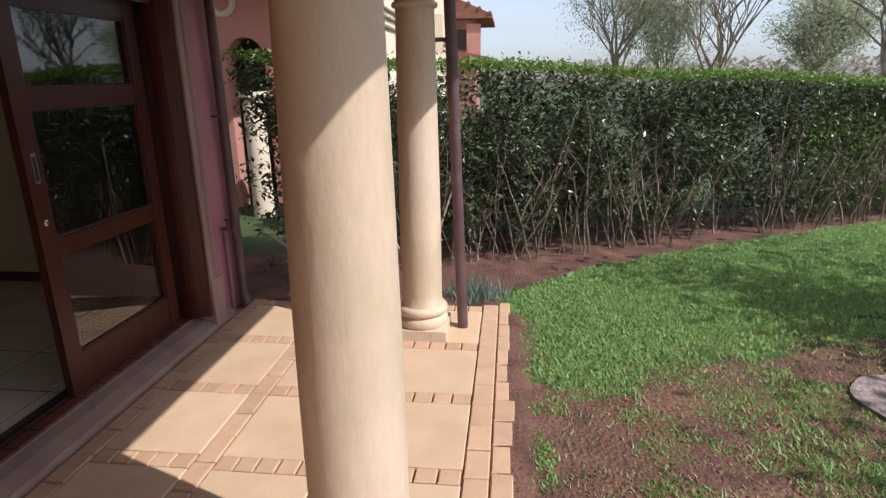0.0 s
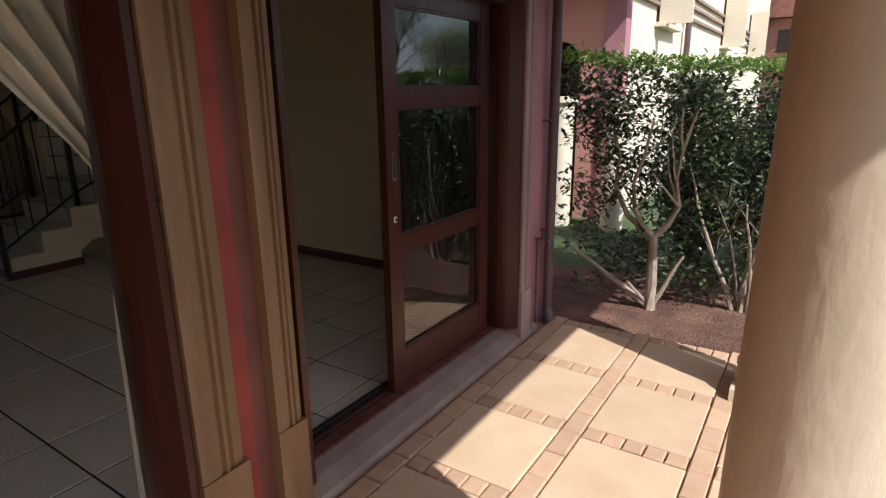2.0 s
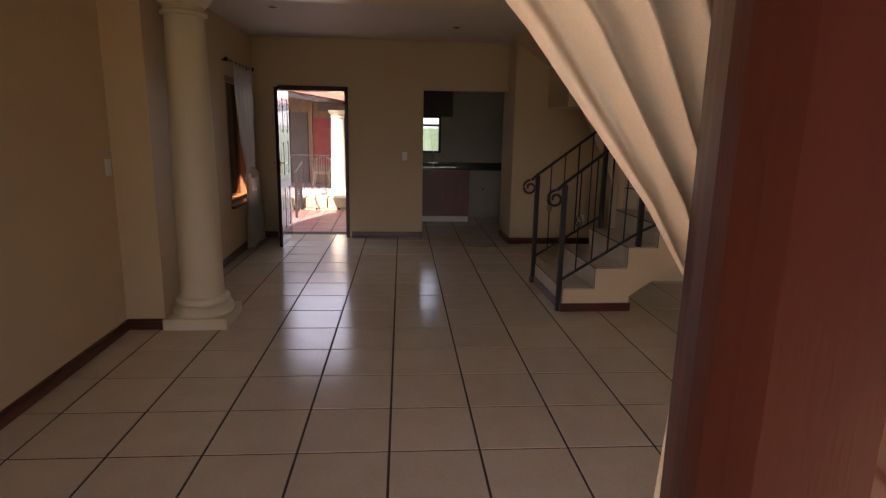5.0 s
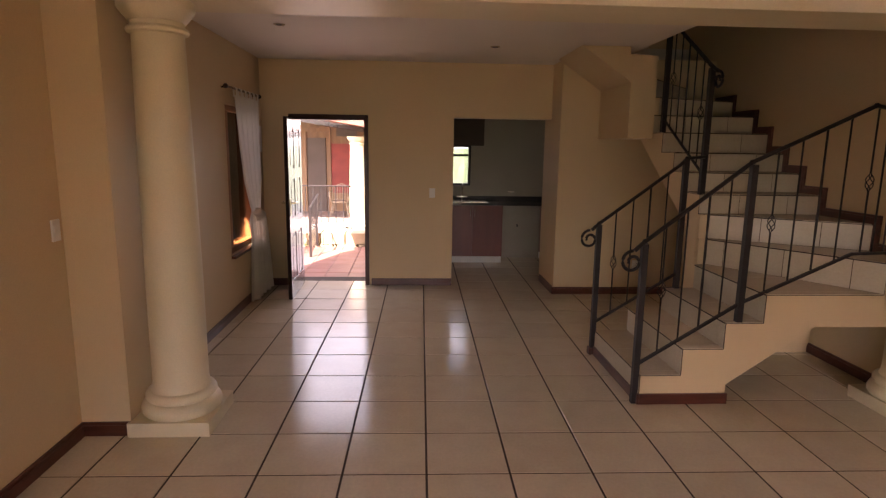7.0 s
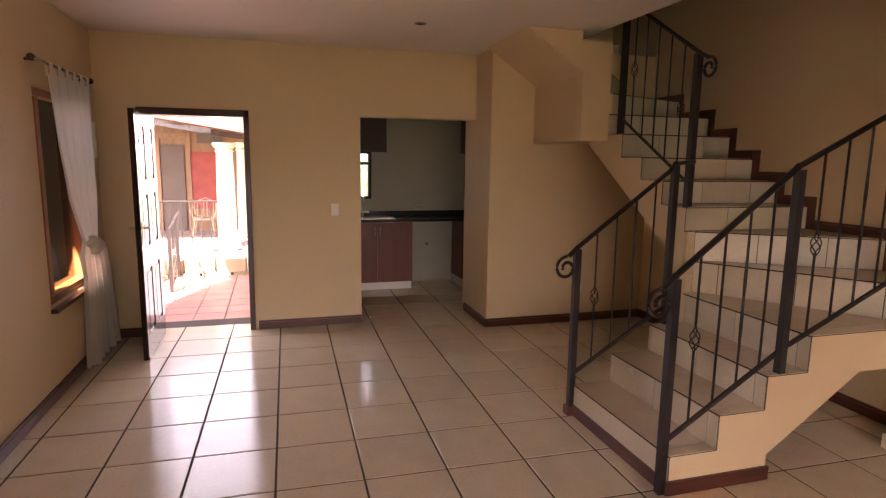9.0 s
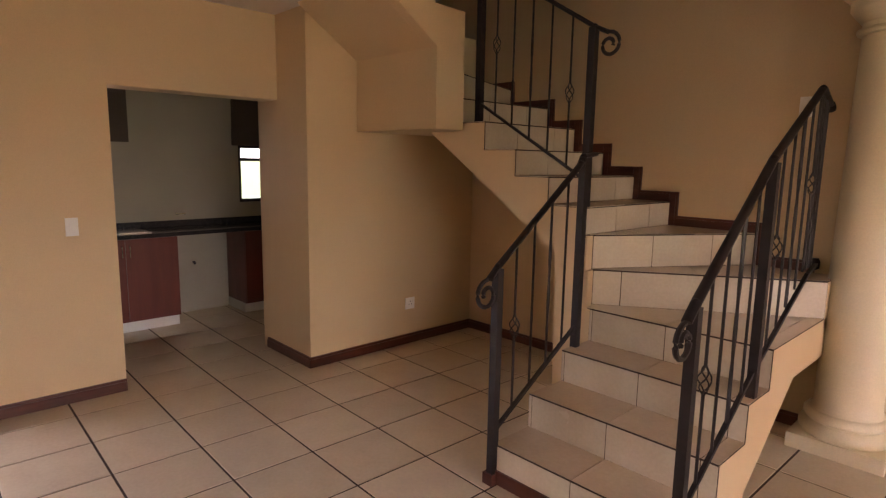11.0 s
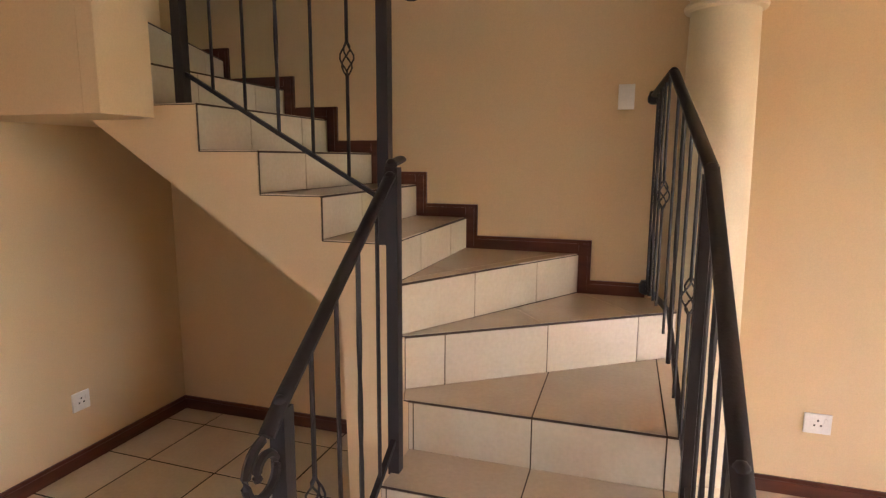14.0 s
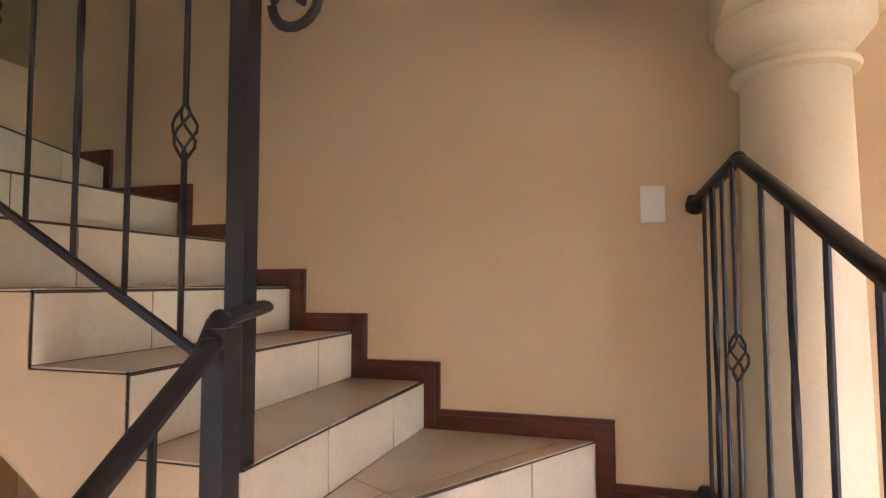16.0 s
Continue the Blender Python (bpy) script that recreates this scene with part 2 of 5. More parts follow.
# Dark brown of blinds and doors; also painted shade for openings and far windows.
SHADE = material("dark_brown_and_void_shade", (0.10, 0.075, 0.06), 0.8, scale=3, fine=60)
GLASS = glass("window_glass")
PIPE = material("maroon_pipe_paint", (0.085, 0.042, 0.042), 0.5, second=(0.13, 0.075, 0.07), scale=10, fine=120, amount=0.7, bump=0.2)

# ---- building helpers ----


def finish(name, bm, mat, smooth=False, bevel=0.0):
    if bevel:
        bmesh.ops.bevel(bm, geom=[e for e in bm.edges if len(e.link_faces) == 2 and e.calc_face_angle(0) > 0.6], offset=bevel, segments=2, affect='EDGES', clamp_overlap=True)
    bmesh.ops.recalc_face_normals(bm, faces=bm.faces)
    me = bpy.data.meshes.new(name)
    bm.to_mesh(me)
    bm.free()
    for m in (mat if isinstance(mat, (list, tuple)) else [mat]):
        me.materials.append(m)
    if smooth:
        for p in me.polygons:
            p.use_smooth = True
        me.set_sharp_from_angle(angle=radians(38))
    return me


def part(name, bm, mat, parent=None, label="", smooth=False, bevel=0.0, stuff=False):
    ob = new(name, finish(name, bm, mat, smooth, bevel))
    if parent is not None:
        ob.parent = parent
        ob.matrix_parent_inverse = parent.matrix_world.inverted()
    return tagged(ob, label, kind="stuff" if stuff else "")


def thing(name, at, label, category, group="", kind=""):
    ob = new(name)
    ob.empty_display_size = 0.1
    ob.matrix_world = Matrix.Translation(at)
    return tagged(ob, label, category, group, kind)


def structure(name, bm, mat, label, category, smooth=False, bevel=0.0):
    return tagged(part(name, bm, mat, None, label, smooth, bevel), "", category, "", "structure")


def box(bm, x0, x1, y0, y1, z0, z1):
    vs = [bm.verts.new((x, y, z)) for x in (x0, x1) for y in (y0, y1) for z in (z0, z1)]
    for f in ((0, 1, 3, 2), (4, 6, 7, 5), (0, 4, 5, 1), (2, 3, 7, 6), (0, 2, 6, 4), (1, 5, 7, 3)):
        bm.faces.new([vs[i] for i in f])
    return bm


def boxes(*dims):
    bm = bmesh.new()
    for d in dims:
        box(bm, *d)
    return bm


def prism(bm, outline, axis, a, b):
    """Extrude a closed outline of (u, v) along an axis from a to b."""
    def place(u, v, w):
        return {"x": (w, u, v), "y": (u, w, v), "z": (u, v, w)}[axis]
    lo = [bm.verts.new(place(u, v, a)) for u, v in outline]
    hi = [bm.verts.new(place(u, v, b)) for u, v in outline]
    bm.faces.new(lo)
    bm.faces.new(hi[::-1])
    for i in range(len(outline)):
        j = (i + 1) % len(outline)
        bm.faces.new((lo[i], hi[i], hi[j], lo[j]))
    return bm


def lathe(bm, profile, x, y, n=40):
    """Turn a profile of (radius, z) round the upright through x, y."""
    rings = [[bm.verts.new((x + r * math.cos(2 * math.pi * k / n), y + r * math.sin(2 * math.pi * k / n), z)) for k in range(n)] for r, z in profile]
    for a, b in zip(rings, rings[1:]):
        for k in range(n):
            bm.faces.new((a[k], a[(k + 1) % n], b[(k + 1) % n], b[k]))
    bm.faces.new(rings[0][::-1])
    bm.faces.new(rings[-1])
    return bm


def tube(bm, pts, r, n=8, flat=1.0, taper=None):
    """A rod along points; flat squeezes it upright; taper gives the end radius."""
    pts = [Vector(p) for p in pts]
    rings = []
    for i, p in enumerate(pts):
        d = (pts[min(i + 1, len(pts) - 1)] - pts[max(i - 1, 0)]).normalized()
        side = d.cross(Vector((0, 0, 1)))
        side = side.normalized() if side.length > 1e-4 else Vector((1, 0, 0))
        up = side.cross(d).normalized()
        rad = r if taper is None else r + (taper - r) * i / (len(pts) - 1)
        rings.append([bm.verts.new(p + side * (rad * math.cos(2 * math.pi * (k + 0.5) / n)) + up * (rad * flat * math.sin(2 * math.pi * (k + 0.5) / n))) for k in range(n)])
    for a, b in zip(rings, rings[1:]):
        for k in range(n):
            bm.faces.new((a[k], a[(k + 1) % n], b[(k + 1) % n], b[k]))
    bm.faces.new(rings[0][::-1])
    bm.faces.new(rings[-1])
    return bm


def rod(pts, r, n=8, flat=1.0):
    return tube(bmesh.new(), pts, r, n, flat)


def piece_mesh(name, w, d, h, mat, edge=0.004):
    """One tile, slab or brick with eased top edges, its top at z = 0, its corner at the origin."""
    me = bpy.data.meshes.new(name)
    v = [(0, 0, -h), (w, 0, -h), (w, d, -h), (0, d, -h), (0, 0, -edge), (w, 0, -edge), (w, d, -edge), (0, d, -edge),
         (edge, edge, 0), (w - edge, edge, 0), (w - edge, d - edge, 0), (edge, d - edge, 0)]
    f = [(8, 9, 10, 11)]
    for a in (0, 4):
        for k in range(4):
            f.append((a + k, a + (k + 1) % 4, a + 4 + (k + 1) % 4, a + 4 + k))
    me.from_pydata(v, [], f)
    me.materials.append(mat)
    me.validate()
    return me


def place_piece(name, me, parent, m):
    ob = new(name, me)
    ob.parent = parent
    ob.matrix_parent_inverse = parent.matrix_world.inverted()
    ob.matrix_basis = m
    return ob

# ---- the large structure ----
CEILZ = 2.68
TOP = 5.3

# interior floor slab (the grout shows between the tiles laid on it later)
floor = structure("floor", boxes((-9.80, -1.74, -1.25, 4.42, -0.20, -0.004), (-11.3, -9.80, 1.0, 4.42, -0.20, -0.004)), GROUT,
                  "beige glazed ceramic floor tiles with dark grout", "floor")

# garden-side wall: pink plaster pier between two sliding-door openings, lintel above
for d in ((-1.80, -1.56, -3.4, -0.85, -0.2, 2.6), (-1.80, -1.56, 1.27, 1.75, -0.2, 2.6), (-1.80, -1.56, 3.70, 4.24, -0.2, 2.6), (-1.86, -1.80, 3.72, 4.60, -0.2, 2.6),
          (-1.80, -1.56, -0.85, 1.27, 2.15, 2.6), (-1.80, -1.56, 1.75, 3.70, 2.15, 2.6)):
    structure("wall_garden", boxes(d), PINK, "dusty pink plastered outside wall beside the door openings", "wall")
structure("wall_garden_lining", boxes((-1.86, -1.80, -1.3, -0.85, 0, 2.7), (-1.86, -1.80, 1.29, 1.73, 0, 2.7), (-1.86, -1.80, -0.85, 1.29, 2.15, 2.7), (-1.86, -1.80, 1.73, 3.72, 2.15, 2.7)), WALL,
          "cream painted inner face of the garden wall", "wall")
structure("wall_south", boxes((-5.56, -1.86, -1.32, -1.08, 0, 2.7), (-5.95, -5.56, -1.32, -0.80, 0, 2.7),
                              (-8.00, -5.95, -1.16, -0.92, 0, 2.7), (-9.56, -9.00, -1.16, -0.92, 0, 2.7),
                              (-9.00, -8.00, -1.16, -0.92, 0, 0.61), (-9.00, -8.00, -1.16, -0.92, 2.08, 2.7)), WALL,
          "warm cream painted wall with a window opening", "wall", bevel=0.006)
structure("wall_north", boxes((-5.62, -1.86, 4.38, 4.60, 0, 2.7), (-9.80, -5.62, 4.28, 4.60, 0, TOP), (-11.3, -9.80, 4.28, 4.60, 0, 2.7)), WALL,
          "warm cream painted wall behind the staircase", "wall")
structure("wall_street", boxes((-9.56, -9.33, -1.16, -0.60, 0, 2.7), (-9.56, -9.33, 0.333, 1.352, 0, 2.7), (-9.56, -9.33, -0.60, 0.333, 2.05, 2.7),
                               (-9.56, -9.33, 1.352, 2.53, 2.05, 2.7)), WALL, "warm cream wall with front door and kitchen openings", "wall", bevel=0.005)
structure("wall_pier", boxes((-9.66, -8.89, 2.53, 4.28, 0, 2.7)), WALL, "projecting cream wall beside the kitchen opening", "wall", bevel=0.012)
structure("kitchen_wall", boxes((-11.42, -11.20, 0.9, 1.15, 0, 2.7), (-11.42, -11.20, 1.15, 1.76, 0, 1.12), (-11.42, -11.20, 1.15, 1.76, 1.74, 2.7),
                                (-11.42, -11.20, 1.76, 3.03, 0, 2.7), (-11.42, -11.20, 3.03, 3.75, 0, 1.12), (-11.42, -11.20, 3.03, 3.75, 1.74, 2.7),
                                (-11.42, -11.20, 3.75, 4.6, 0, 2.7), (-11.20, -9.56, 0.70, 0.90, 0, 2.7), (-9.56, -9.545, 0.9, 1.352, 0, 2.7)), KITWALL,
          "grey-beige kitchen wall with two small windows", "wall")
structure("ceiling", boxes((-9.56, -5.98, -1.0, 3.10, CEILZ, CEILZ + 0.25), (-9.56, -7.98, 3.10, 3.12, CEILZ, CEILZ + 0.25), (-5.98, -1.80, -1.2, 4.5, CEILZ + 0.08, CEILZ + 0.33),
                           (-11.3, -9.56, 0.8, 4.5, CEILZ, CEILZ + 0.25), (-9.9, -5.5, 0.6, 4.6, TOP, TOP + 0.2)), CEIL,
          "smooth off-white plaster ceiling", "ceiling")
structure("ceiling_beam", boxes((-5.98, -5.54, -0.86, 4.30, 2.47, CEILZ + 0.10)), CREAM, "cream plastered beam carried by two columns", "beam", bevel=0.01)
structure("upper_walls", boxes((-5.98, -5.76, 3.0, 4.30, CEILZ + 0.1, TOP), (-9.9, -5.76, 0.6, 0.8, CEILZ + 0.25, TOP), (-5.96, -5.76, 0.8, 3.0, CEILZ + 0.25, TOP), (-9.9, -9.7, 0.8, 4.4, CEILZ + 0.25, TOP)), WALL,
          "cream walls of the landing above the stairs", "wall")

# terrace: roof, beam and its bed
structure("terrace_bed", boxes((-1.66, 0.60, -3.4, 4.27, -0.30, -0.085)), JOINT, "sandy joints of the terrace paving", "terrace")
structure("terrace_ceiling", boxes((-1.56, 1.00, -3.4, 4.45, 2.50, 2.62)), PINK, "plaster ceiling of the terrace roof", "ceiling")
structure("terrace_beam", boxes((-0.10, 0.30, -3.4, 4.10, 2.22, 2.52)), STOEP_COL, "weathered plaster beam over the terrace columns", "beam", bevel=0.01)
structure("upper_storey", boxes((-9.80, -5.76, -1.16, -0.92, 2.95, TOP), (-9.80, -9.56, -0.92, 0.6, 2.95, TOP), (-5.98, -5.76, -0.92, 0.6, 3.05, TOP)), PINK_EXT, "plastered outside wall of the upper storey", "wall")
structure("house_back", boxes((-1.80, 0.9, -3.6, -3.4, -0.2, 2.6), (-9.56, -1.8, -3.6, -3.5, -0.2, 2.6)), PINK, "plain outside wall closing the terrace end", "wall")
structure("house_roof", boxes((-9.9, -6.0, -1.7, 4.8, TOP + 0.2, TOP + 0.5), (-6.0, 0.99, -3.6, 4.45, 2.99, 3.1)), ROOF_TILE, "tiled house roof", "roof")

# threshold: dark tiled sill and sloping plaster edge
structure("threshold", prism(bmesh.new(), [(-1.80, -0.08), (-1.80, 0.03), (-1.66, 0.03), (-1.65, 0.008), (-1.58, -0.004), (-1.50, -0.035), (-1.49, -0.09)], "y", -0.85, 3.98), STEP_EDGE,
          "sloping plastered threshold edge along the sliding doors", "threshold", bevel=0.004)
sill_tiles = structure("sill_course", boxes((-1.795, -1.63, 1.76, 3.69, 0.030, 0.034), (-1.795, -1.63, -0.84, 1.26, 0.030, 0.034)), GROUT, "row of dark red sill tiles under the sliding door", "sill")

# skirting boards
SK = [(-5.545, -1.86, -1.08, -1.062, 0.002, 0.085), (-5.56, -5.543, -1.08, -0.802, 0.002, 0.085), (-9.33, -6.0, -0.92, -0.902, 0.002, 0.085),
      (-9.33, -9.312, 0.36, 1.352, 0.002, 0.085), (-9.33, -9.312, -0.92, -0.66, 0.002, 0.085), (-9.58, -8.872, 2.512, 2.53, 0.002, 0.085),
      (-8.89, -8.872, 2.512, 4.262, 0.002, 0.085), (-8.89, -7.13, 4.262, 4.28, 0.002, 0.085), (-5.56, -1.87, 4.362, 4.38, 0.002, 0.085), (-6.88, -6.0, 4.262, 4.28, 0.002, 0.085)]
bm = bmesh.new()
for x0, x1, y0, y1, z0, z1 in SK:
    box(bm, x0, x1, y0, y1, z0, z1 - 0.018)
    if x1 - x0 > y1 - y0:
        if y0 > 1.6:
            box(bm, x0, x1, y0 + 0.007, y1, z1 - 0.018, z1)
        else:
            box(bm, x0, x1, y0, y1 - 0.007, z1 - 0.018, z1)
    else:
        box(bm, x0, x1 - 0.007, y0, y1, z1 - 0.018, z1)
structure("baseboard", bm, SKIRT, "dark red-brown stained wooden skirting board", "skirting", bevel=0.003)

# ---- staircase ----
XL, XR = -6.88, -5.90
YI, YW = 3.24, 4.28
TZ = [0.0, 0.20, 0.385, 0.565, 0.76, 0.975, 1.178, 1.343, 1.512, 1.680, 1.866, 2.04, 2.215, 2.39, 2.565, 2.74, 2.915]
FY = [2.39, 2.67, 2.95, 3.21]
RX = [-7.24, -7.51, -7.785, -8.06]
stairs = thing("staircase", (-6.4, 3.3, 0), "winding staircase with cream tiled treads and a plastered soffit", "staircase")
bm = bmesh.new()
prism(bm, [(FY[0], 0), (FY[0], TZ[1]), (FY[1], TZ[1]), (FY[1], TZ[2]), (FY[2], TZ[2]), (FY[2], TZ[3]), (FY[3], TZ[3]), (FY[3], TZ[4]), (YW, TZ[4]), (YW, 0.54),
           (3.57, 0.54), (2.99, 0.135), (2.99, 0)], "x", XL, XR)
part("lower_flight", bm, WALL, stairs, "cream plastered lower flight with stepped side", bevel=0.004)
bm = bmesh.new()
prism(bm, [(-6.93, 3.30), (-5.90, 4.03), (-5.90, YW), (-6.974, YW), (-6.974, YI + 0.004), (-6.93, YI + 0.004)], "z", 0.70, TZ[5])
part("winder", bm, WALL, stairs)
bm = bmesh.new()
prism(bm, [(-6.95, 3.31), (-6.36, YW), (-6.974, YW), (-6.974, YI + 0.004), (-6.95, YI + 0.004)], "z", 0.90, TZ[6])
part("winder", bm, WALL, stairs)
bm = bmesh.new()
prism(bm, [(-6.88, 0), (-6.88, 0.75), (-6.975, 0.75), (-6.975, TZ[7]), (RX[0], TZ[7]), (RX[0], TZ[8]), (RX[1], TZ[8]), (RX[1], TZ[9]), (RX[2], TZ[9]), (RX[2], TZ[10]), (-8.058, TZ[10]),
           (-8.058, 1.812), (-8.33, 1.812), (-7.165, 1.05), (-7.14, 0)], "y", YI, YW)
part("upper_flight", bm, WALL, stairs, "cream plastered flight with sloping soffit", bevel=0.004)
bm = bmesh.new()
ys = [3.10 - 0.26 * k for k in range(6)]
outline = [(YW, 1.816), (YW, TZ[11]), (ys[0] + 0.2, TZ[11]), (ys[0] + 0.2, TZ[12])]
for k in range(1, 4):
    outline += [(ys[k - 1], TZ[11 + k] + (0.2 if k > 1 else 0)), (ys[k - 1], TZ[12 + k] + 0.2)]
outline += [(2.45, TZ[15] + 0.2), (2.45, 2.694), (2.97, 2.345), (2.97, 1.816)]
prism(bm, outline, "x", -8.888, -8.06)
part("landing_flight", bm, WALL, stairs, "boxed underside of the top flight")
bm = bmesh.new()
prism(bm, [(3.225, 1.816), (3.225, 2.60), (2.95, 2.61), (2.95, 3.3), (2.45, 3.5), (2.45, 2.694), (2.97, 2.345), (2.97, 1.816)], "x", -8.058, -7.98)
part("parapet", bm, WALL, stairs, "solid plastered balustrade wall")
for pts in ([(-8.06, YI), (-8.45, YW), (-8.888, YW), (-8.888, YI)], [(-8.06, YI), (-8.888, 3.95), (-8.888, YI)]):
    k = 11 if len(pts) == 4 else 12
    part("winder", prism(bmesh.new(), pts, "z", TZ[k] - 0.05, TZ[k + 1]), WALL, stairs)

# stair skirting steps up along the wall
prof = [(-6.03, TZ[5]), (-6.36, TZ[6]), (-6.955, TZ[7]), (-7.24, TZ[8]), (-7.50, TZ[9]), (-7.77, TZ[10]), (-8.04, TZ[11]), (-8.47, TZ[12])]
for k, (x, z) in enumerate(prof):
    x2 = prof[k + 1][0] if k + 1 < len(prof) else -8.88
    x1 = x + (0.0 if k == 0 else 0.002)
    part("skirting_run", boxes((x2 + 0.064, x1, YW - 0.016, YW, z + 0.002, z + 0.075), (x2 + 0.064, x1, YW - 0.022, YW - 0.016, z + 0.022, z + 0.058)), SKIRT, stairs, bevel=0.002)
    if k + 1 < len(prof):
        zn = prof[k + 1][1]
        part("skirting_rise", boxes((x2 + 0.002, x2 + 0.064, YW - 0.0165, YW, z + 0.002, zn + 0.075), (x2 + 0.018, x2 + 0.048, YW - 0.022, YW - 0.0165, z + 0.022, zn + 0.058)), SKIRT, stairs, bevel=0.002)
part("end_skirting", boxes((XL - 0.004, XR + 0.014, FY[0] - 0.016, FY[0] - 0.001, 0.002, 0.075), (XR + 0.001, XR + 0.016, FY[0], 3.0, 0.002, 0.075)), SKIRT, stairs, bevel=0.003)


# ---- columns ----
def column(name, x, y, z0, z1, r, mat, label, plinth=0.235, group="", rot=0):
    c = thing(name, (x, y, z0), label, "column", group)
    part("plinth", boxes((x - plinth, x + plinth, y - plinth, y + plinth, z0, z0 + 0.085)), mat, c, bevel=0.008)
    pr = [(plinth * 0.93, 0.085), (plinth * 0.98, 0.10), (plinth * 0.99, 0.125), (plinth * 0.95, 0.15), (plinth * 0.86, 0.163), (r * 1.19, 0.168), (r * 1.28, 0.185), (r * 1.28, 0.205), (r * 1.20, 0.222),
          (r * 1.08, 0.228), (r * 1.02, 0.25), (r, 0.30)]
    part("base", lathe(bmesh.new(), [(a, z0 + b) for a, b in pr], x, y), mat, c, smooth=True)
    h = z1 - z0
    sh = [(r * (1 - 0.14 * max(0, (k / 14 - 0.25)) ** 1.2 / 0.75 ** 1.2), z0 + 0.29 + (h - 0.29 - 0.17) * k / 14) for k in range(15)]
    part("shaft", lathe(bmesh.new(), sh, x, y, 56), mat, c, smooth=True)
    rt = r * 0.86
    cp = [(rt, -0.175), (rt * 1.16, -0.168), (rt * 1.2, -0.155), (rt * 1.16, -0.142), (rt * 1.03, -0.136), (rt * 1.03, -0.11), (rt * 1.1, -0.105), (rt * 1.28, -0.075), (rt * 1.42, -0.05), (rt * 1.46, -0.04), (rt * 1.46, 0.0)]
    part("capital", lathe(bmesh.new(), [(a, z1 + b) for a, b in cp], x, y), mat, c, smooth=True)
    return c


column("column", -5.76, -0.575, 0.0, 2.47, 0.160, CREAM, "round cream plaster column on a square plinth inside the room", group="room columns")
column("column", -5.77, 4.19, 0.0, 2.47, 0.165, CREAM, "round cream plaster column standing against the wall by the stairs", group="room columns")
column("terrace_column", 0.136, 1.530, -0.075, 2.22, 0.155, STOEP_COL, "weathered ochre plaster column with flaking paint, half in shadow", plinth=0.18, group="terrace columns")
column("terrace_column", 0.00, 3.76, -0.075, 2.22, 0.137, STOEP_COL, "weathered ochre plaster terrace column beside a drainpipe", plinth=0.18, group="terrace columns")

# ---- railings ----


def bar(rail, p, z0, z1, style):
    x, y = p
    r = 0.0065
    if style == "knot":
        zm = z0 + (z1 - z0) * 0.5
        b = part("bar", rod([(x, y, z0), (x, y, zm - 0.055)], r, 6), IRON, rail, smooth=True)
        tb = tube(bmesh.new(), [(x, y, zm + 0.055), (x, y, z1)], r, 6)
        part("bar", tb, IRON, rail, smooth=True)
        for s in range(4):
            pts = []
            for k in range(9):
                f = k / 8
                a = s * math.pi / 2 + f * math.pi * 1.1
                rr = 0.004 + 0.022 * math.sin(math.pi * f)
                pts.append((x + rr * math.cos(a), y + rr * math.sin(a), zm - 0.058 + 0.116 * f))
            part("basket_wire", rod(pts, 0.0034, 5), IRON, b, smooth=True)
        return
    bm = bmesh.new()
    if style == "twist":
        n, seg = 4, 36
        rings = []
        for k in range(seg + 1):
            f = k / seg
            a0 = math.pi * 9 * min(1, max(0, (f - 0.22) / 0.56))
            rings.append([bm.verts.new((x + 0.0085 * math.cos(a0 + math.pi / 2 * j), y + 0.0085 * math.sin(a0 + math.pi / 2 * j), z0 + (z1 - z0) * f)) for j in range(n)])
        for a, b in zip(rings, rings[1:]):
            for j in range(n):
                bm.faces.new((a[j], a[(j + 1) % n], b[(j + 1) % n], b[j]))
        part("bar", bm, IRON, rail)
    else:
        part("bar", tube(bm, [(x, y, z0), (x, y, z1)], r, 6), IRON, rail, smooth=True)


def scroll(rail, x, y, z, dx, dy, r=0.055):
    pts = []
    for k in range(26):
        a = math.pi * 0.5 - k / 25 * math.pi * 2.6
        rr = r * (1 - 0.68 * k / 25)
        c = rr * math.cos(a) * -1
        pts.append((x + dx * (rr * math.cos(a) + r * 0.2), y + dy * (rr * math.cos(a) + r * 0.2), z - r + rr * math.sin(a)))
    part("scroll", rod(pts, 0.011, 6, 1.0), IRON, rail, smooth=True)


def newel(rail, x, y, z0, z1, s=0.020):
    n = part("newel", boxes((x - s, x + s, y - s, y + s, z0, z1)), IRON, rail, bevel=0.002)
    return n


def lerp(a, b, f):
    return tuple(p + (q - p) * f for p, q in zip(a, b))


def run(rail, top0, top1, low0, low1, styles):
    for k, st in enumerate(styles):
        f = (k + 1) / (len(styles) + 1)
        t, l = lerp(top0, top1, f), lerp(low0, low1, f)
        bar(rail, (t[0], t[1]), l[2], t[2], st)


def handrail(rail, pts):
    bm = bmesh.new()
    pts = [Vector(p) for p in pts]
    for a, b in zip(pts, pts[1:]):
        tube(bm, [a, b], 0.021, 10, 0.62)
    for p in pts[1:-1]:
        bmesh.ops.create_uvsphere(bm, u_segments=10, v_segments=6, radius=0.0185, matrix=Matrix.Translation(p))
    part("handrail", bm, IRON, rail, "rounded black handrail", smooth=True)


def low_rail(rail, pts, r=0.013):
    bm = bmesh.new()
    for a, b in zip(pts, pts[1:]):
        tube(bm, [a, b], r, 4, 1.0)
    part("bottom_rail", bm, IRON, rail)


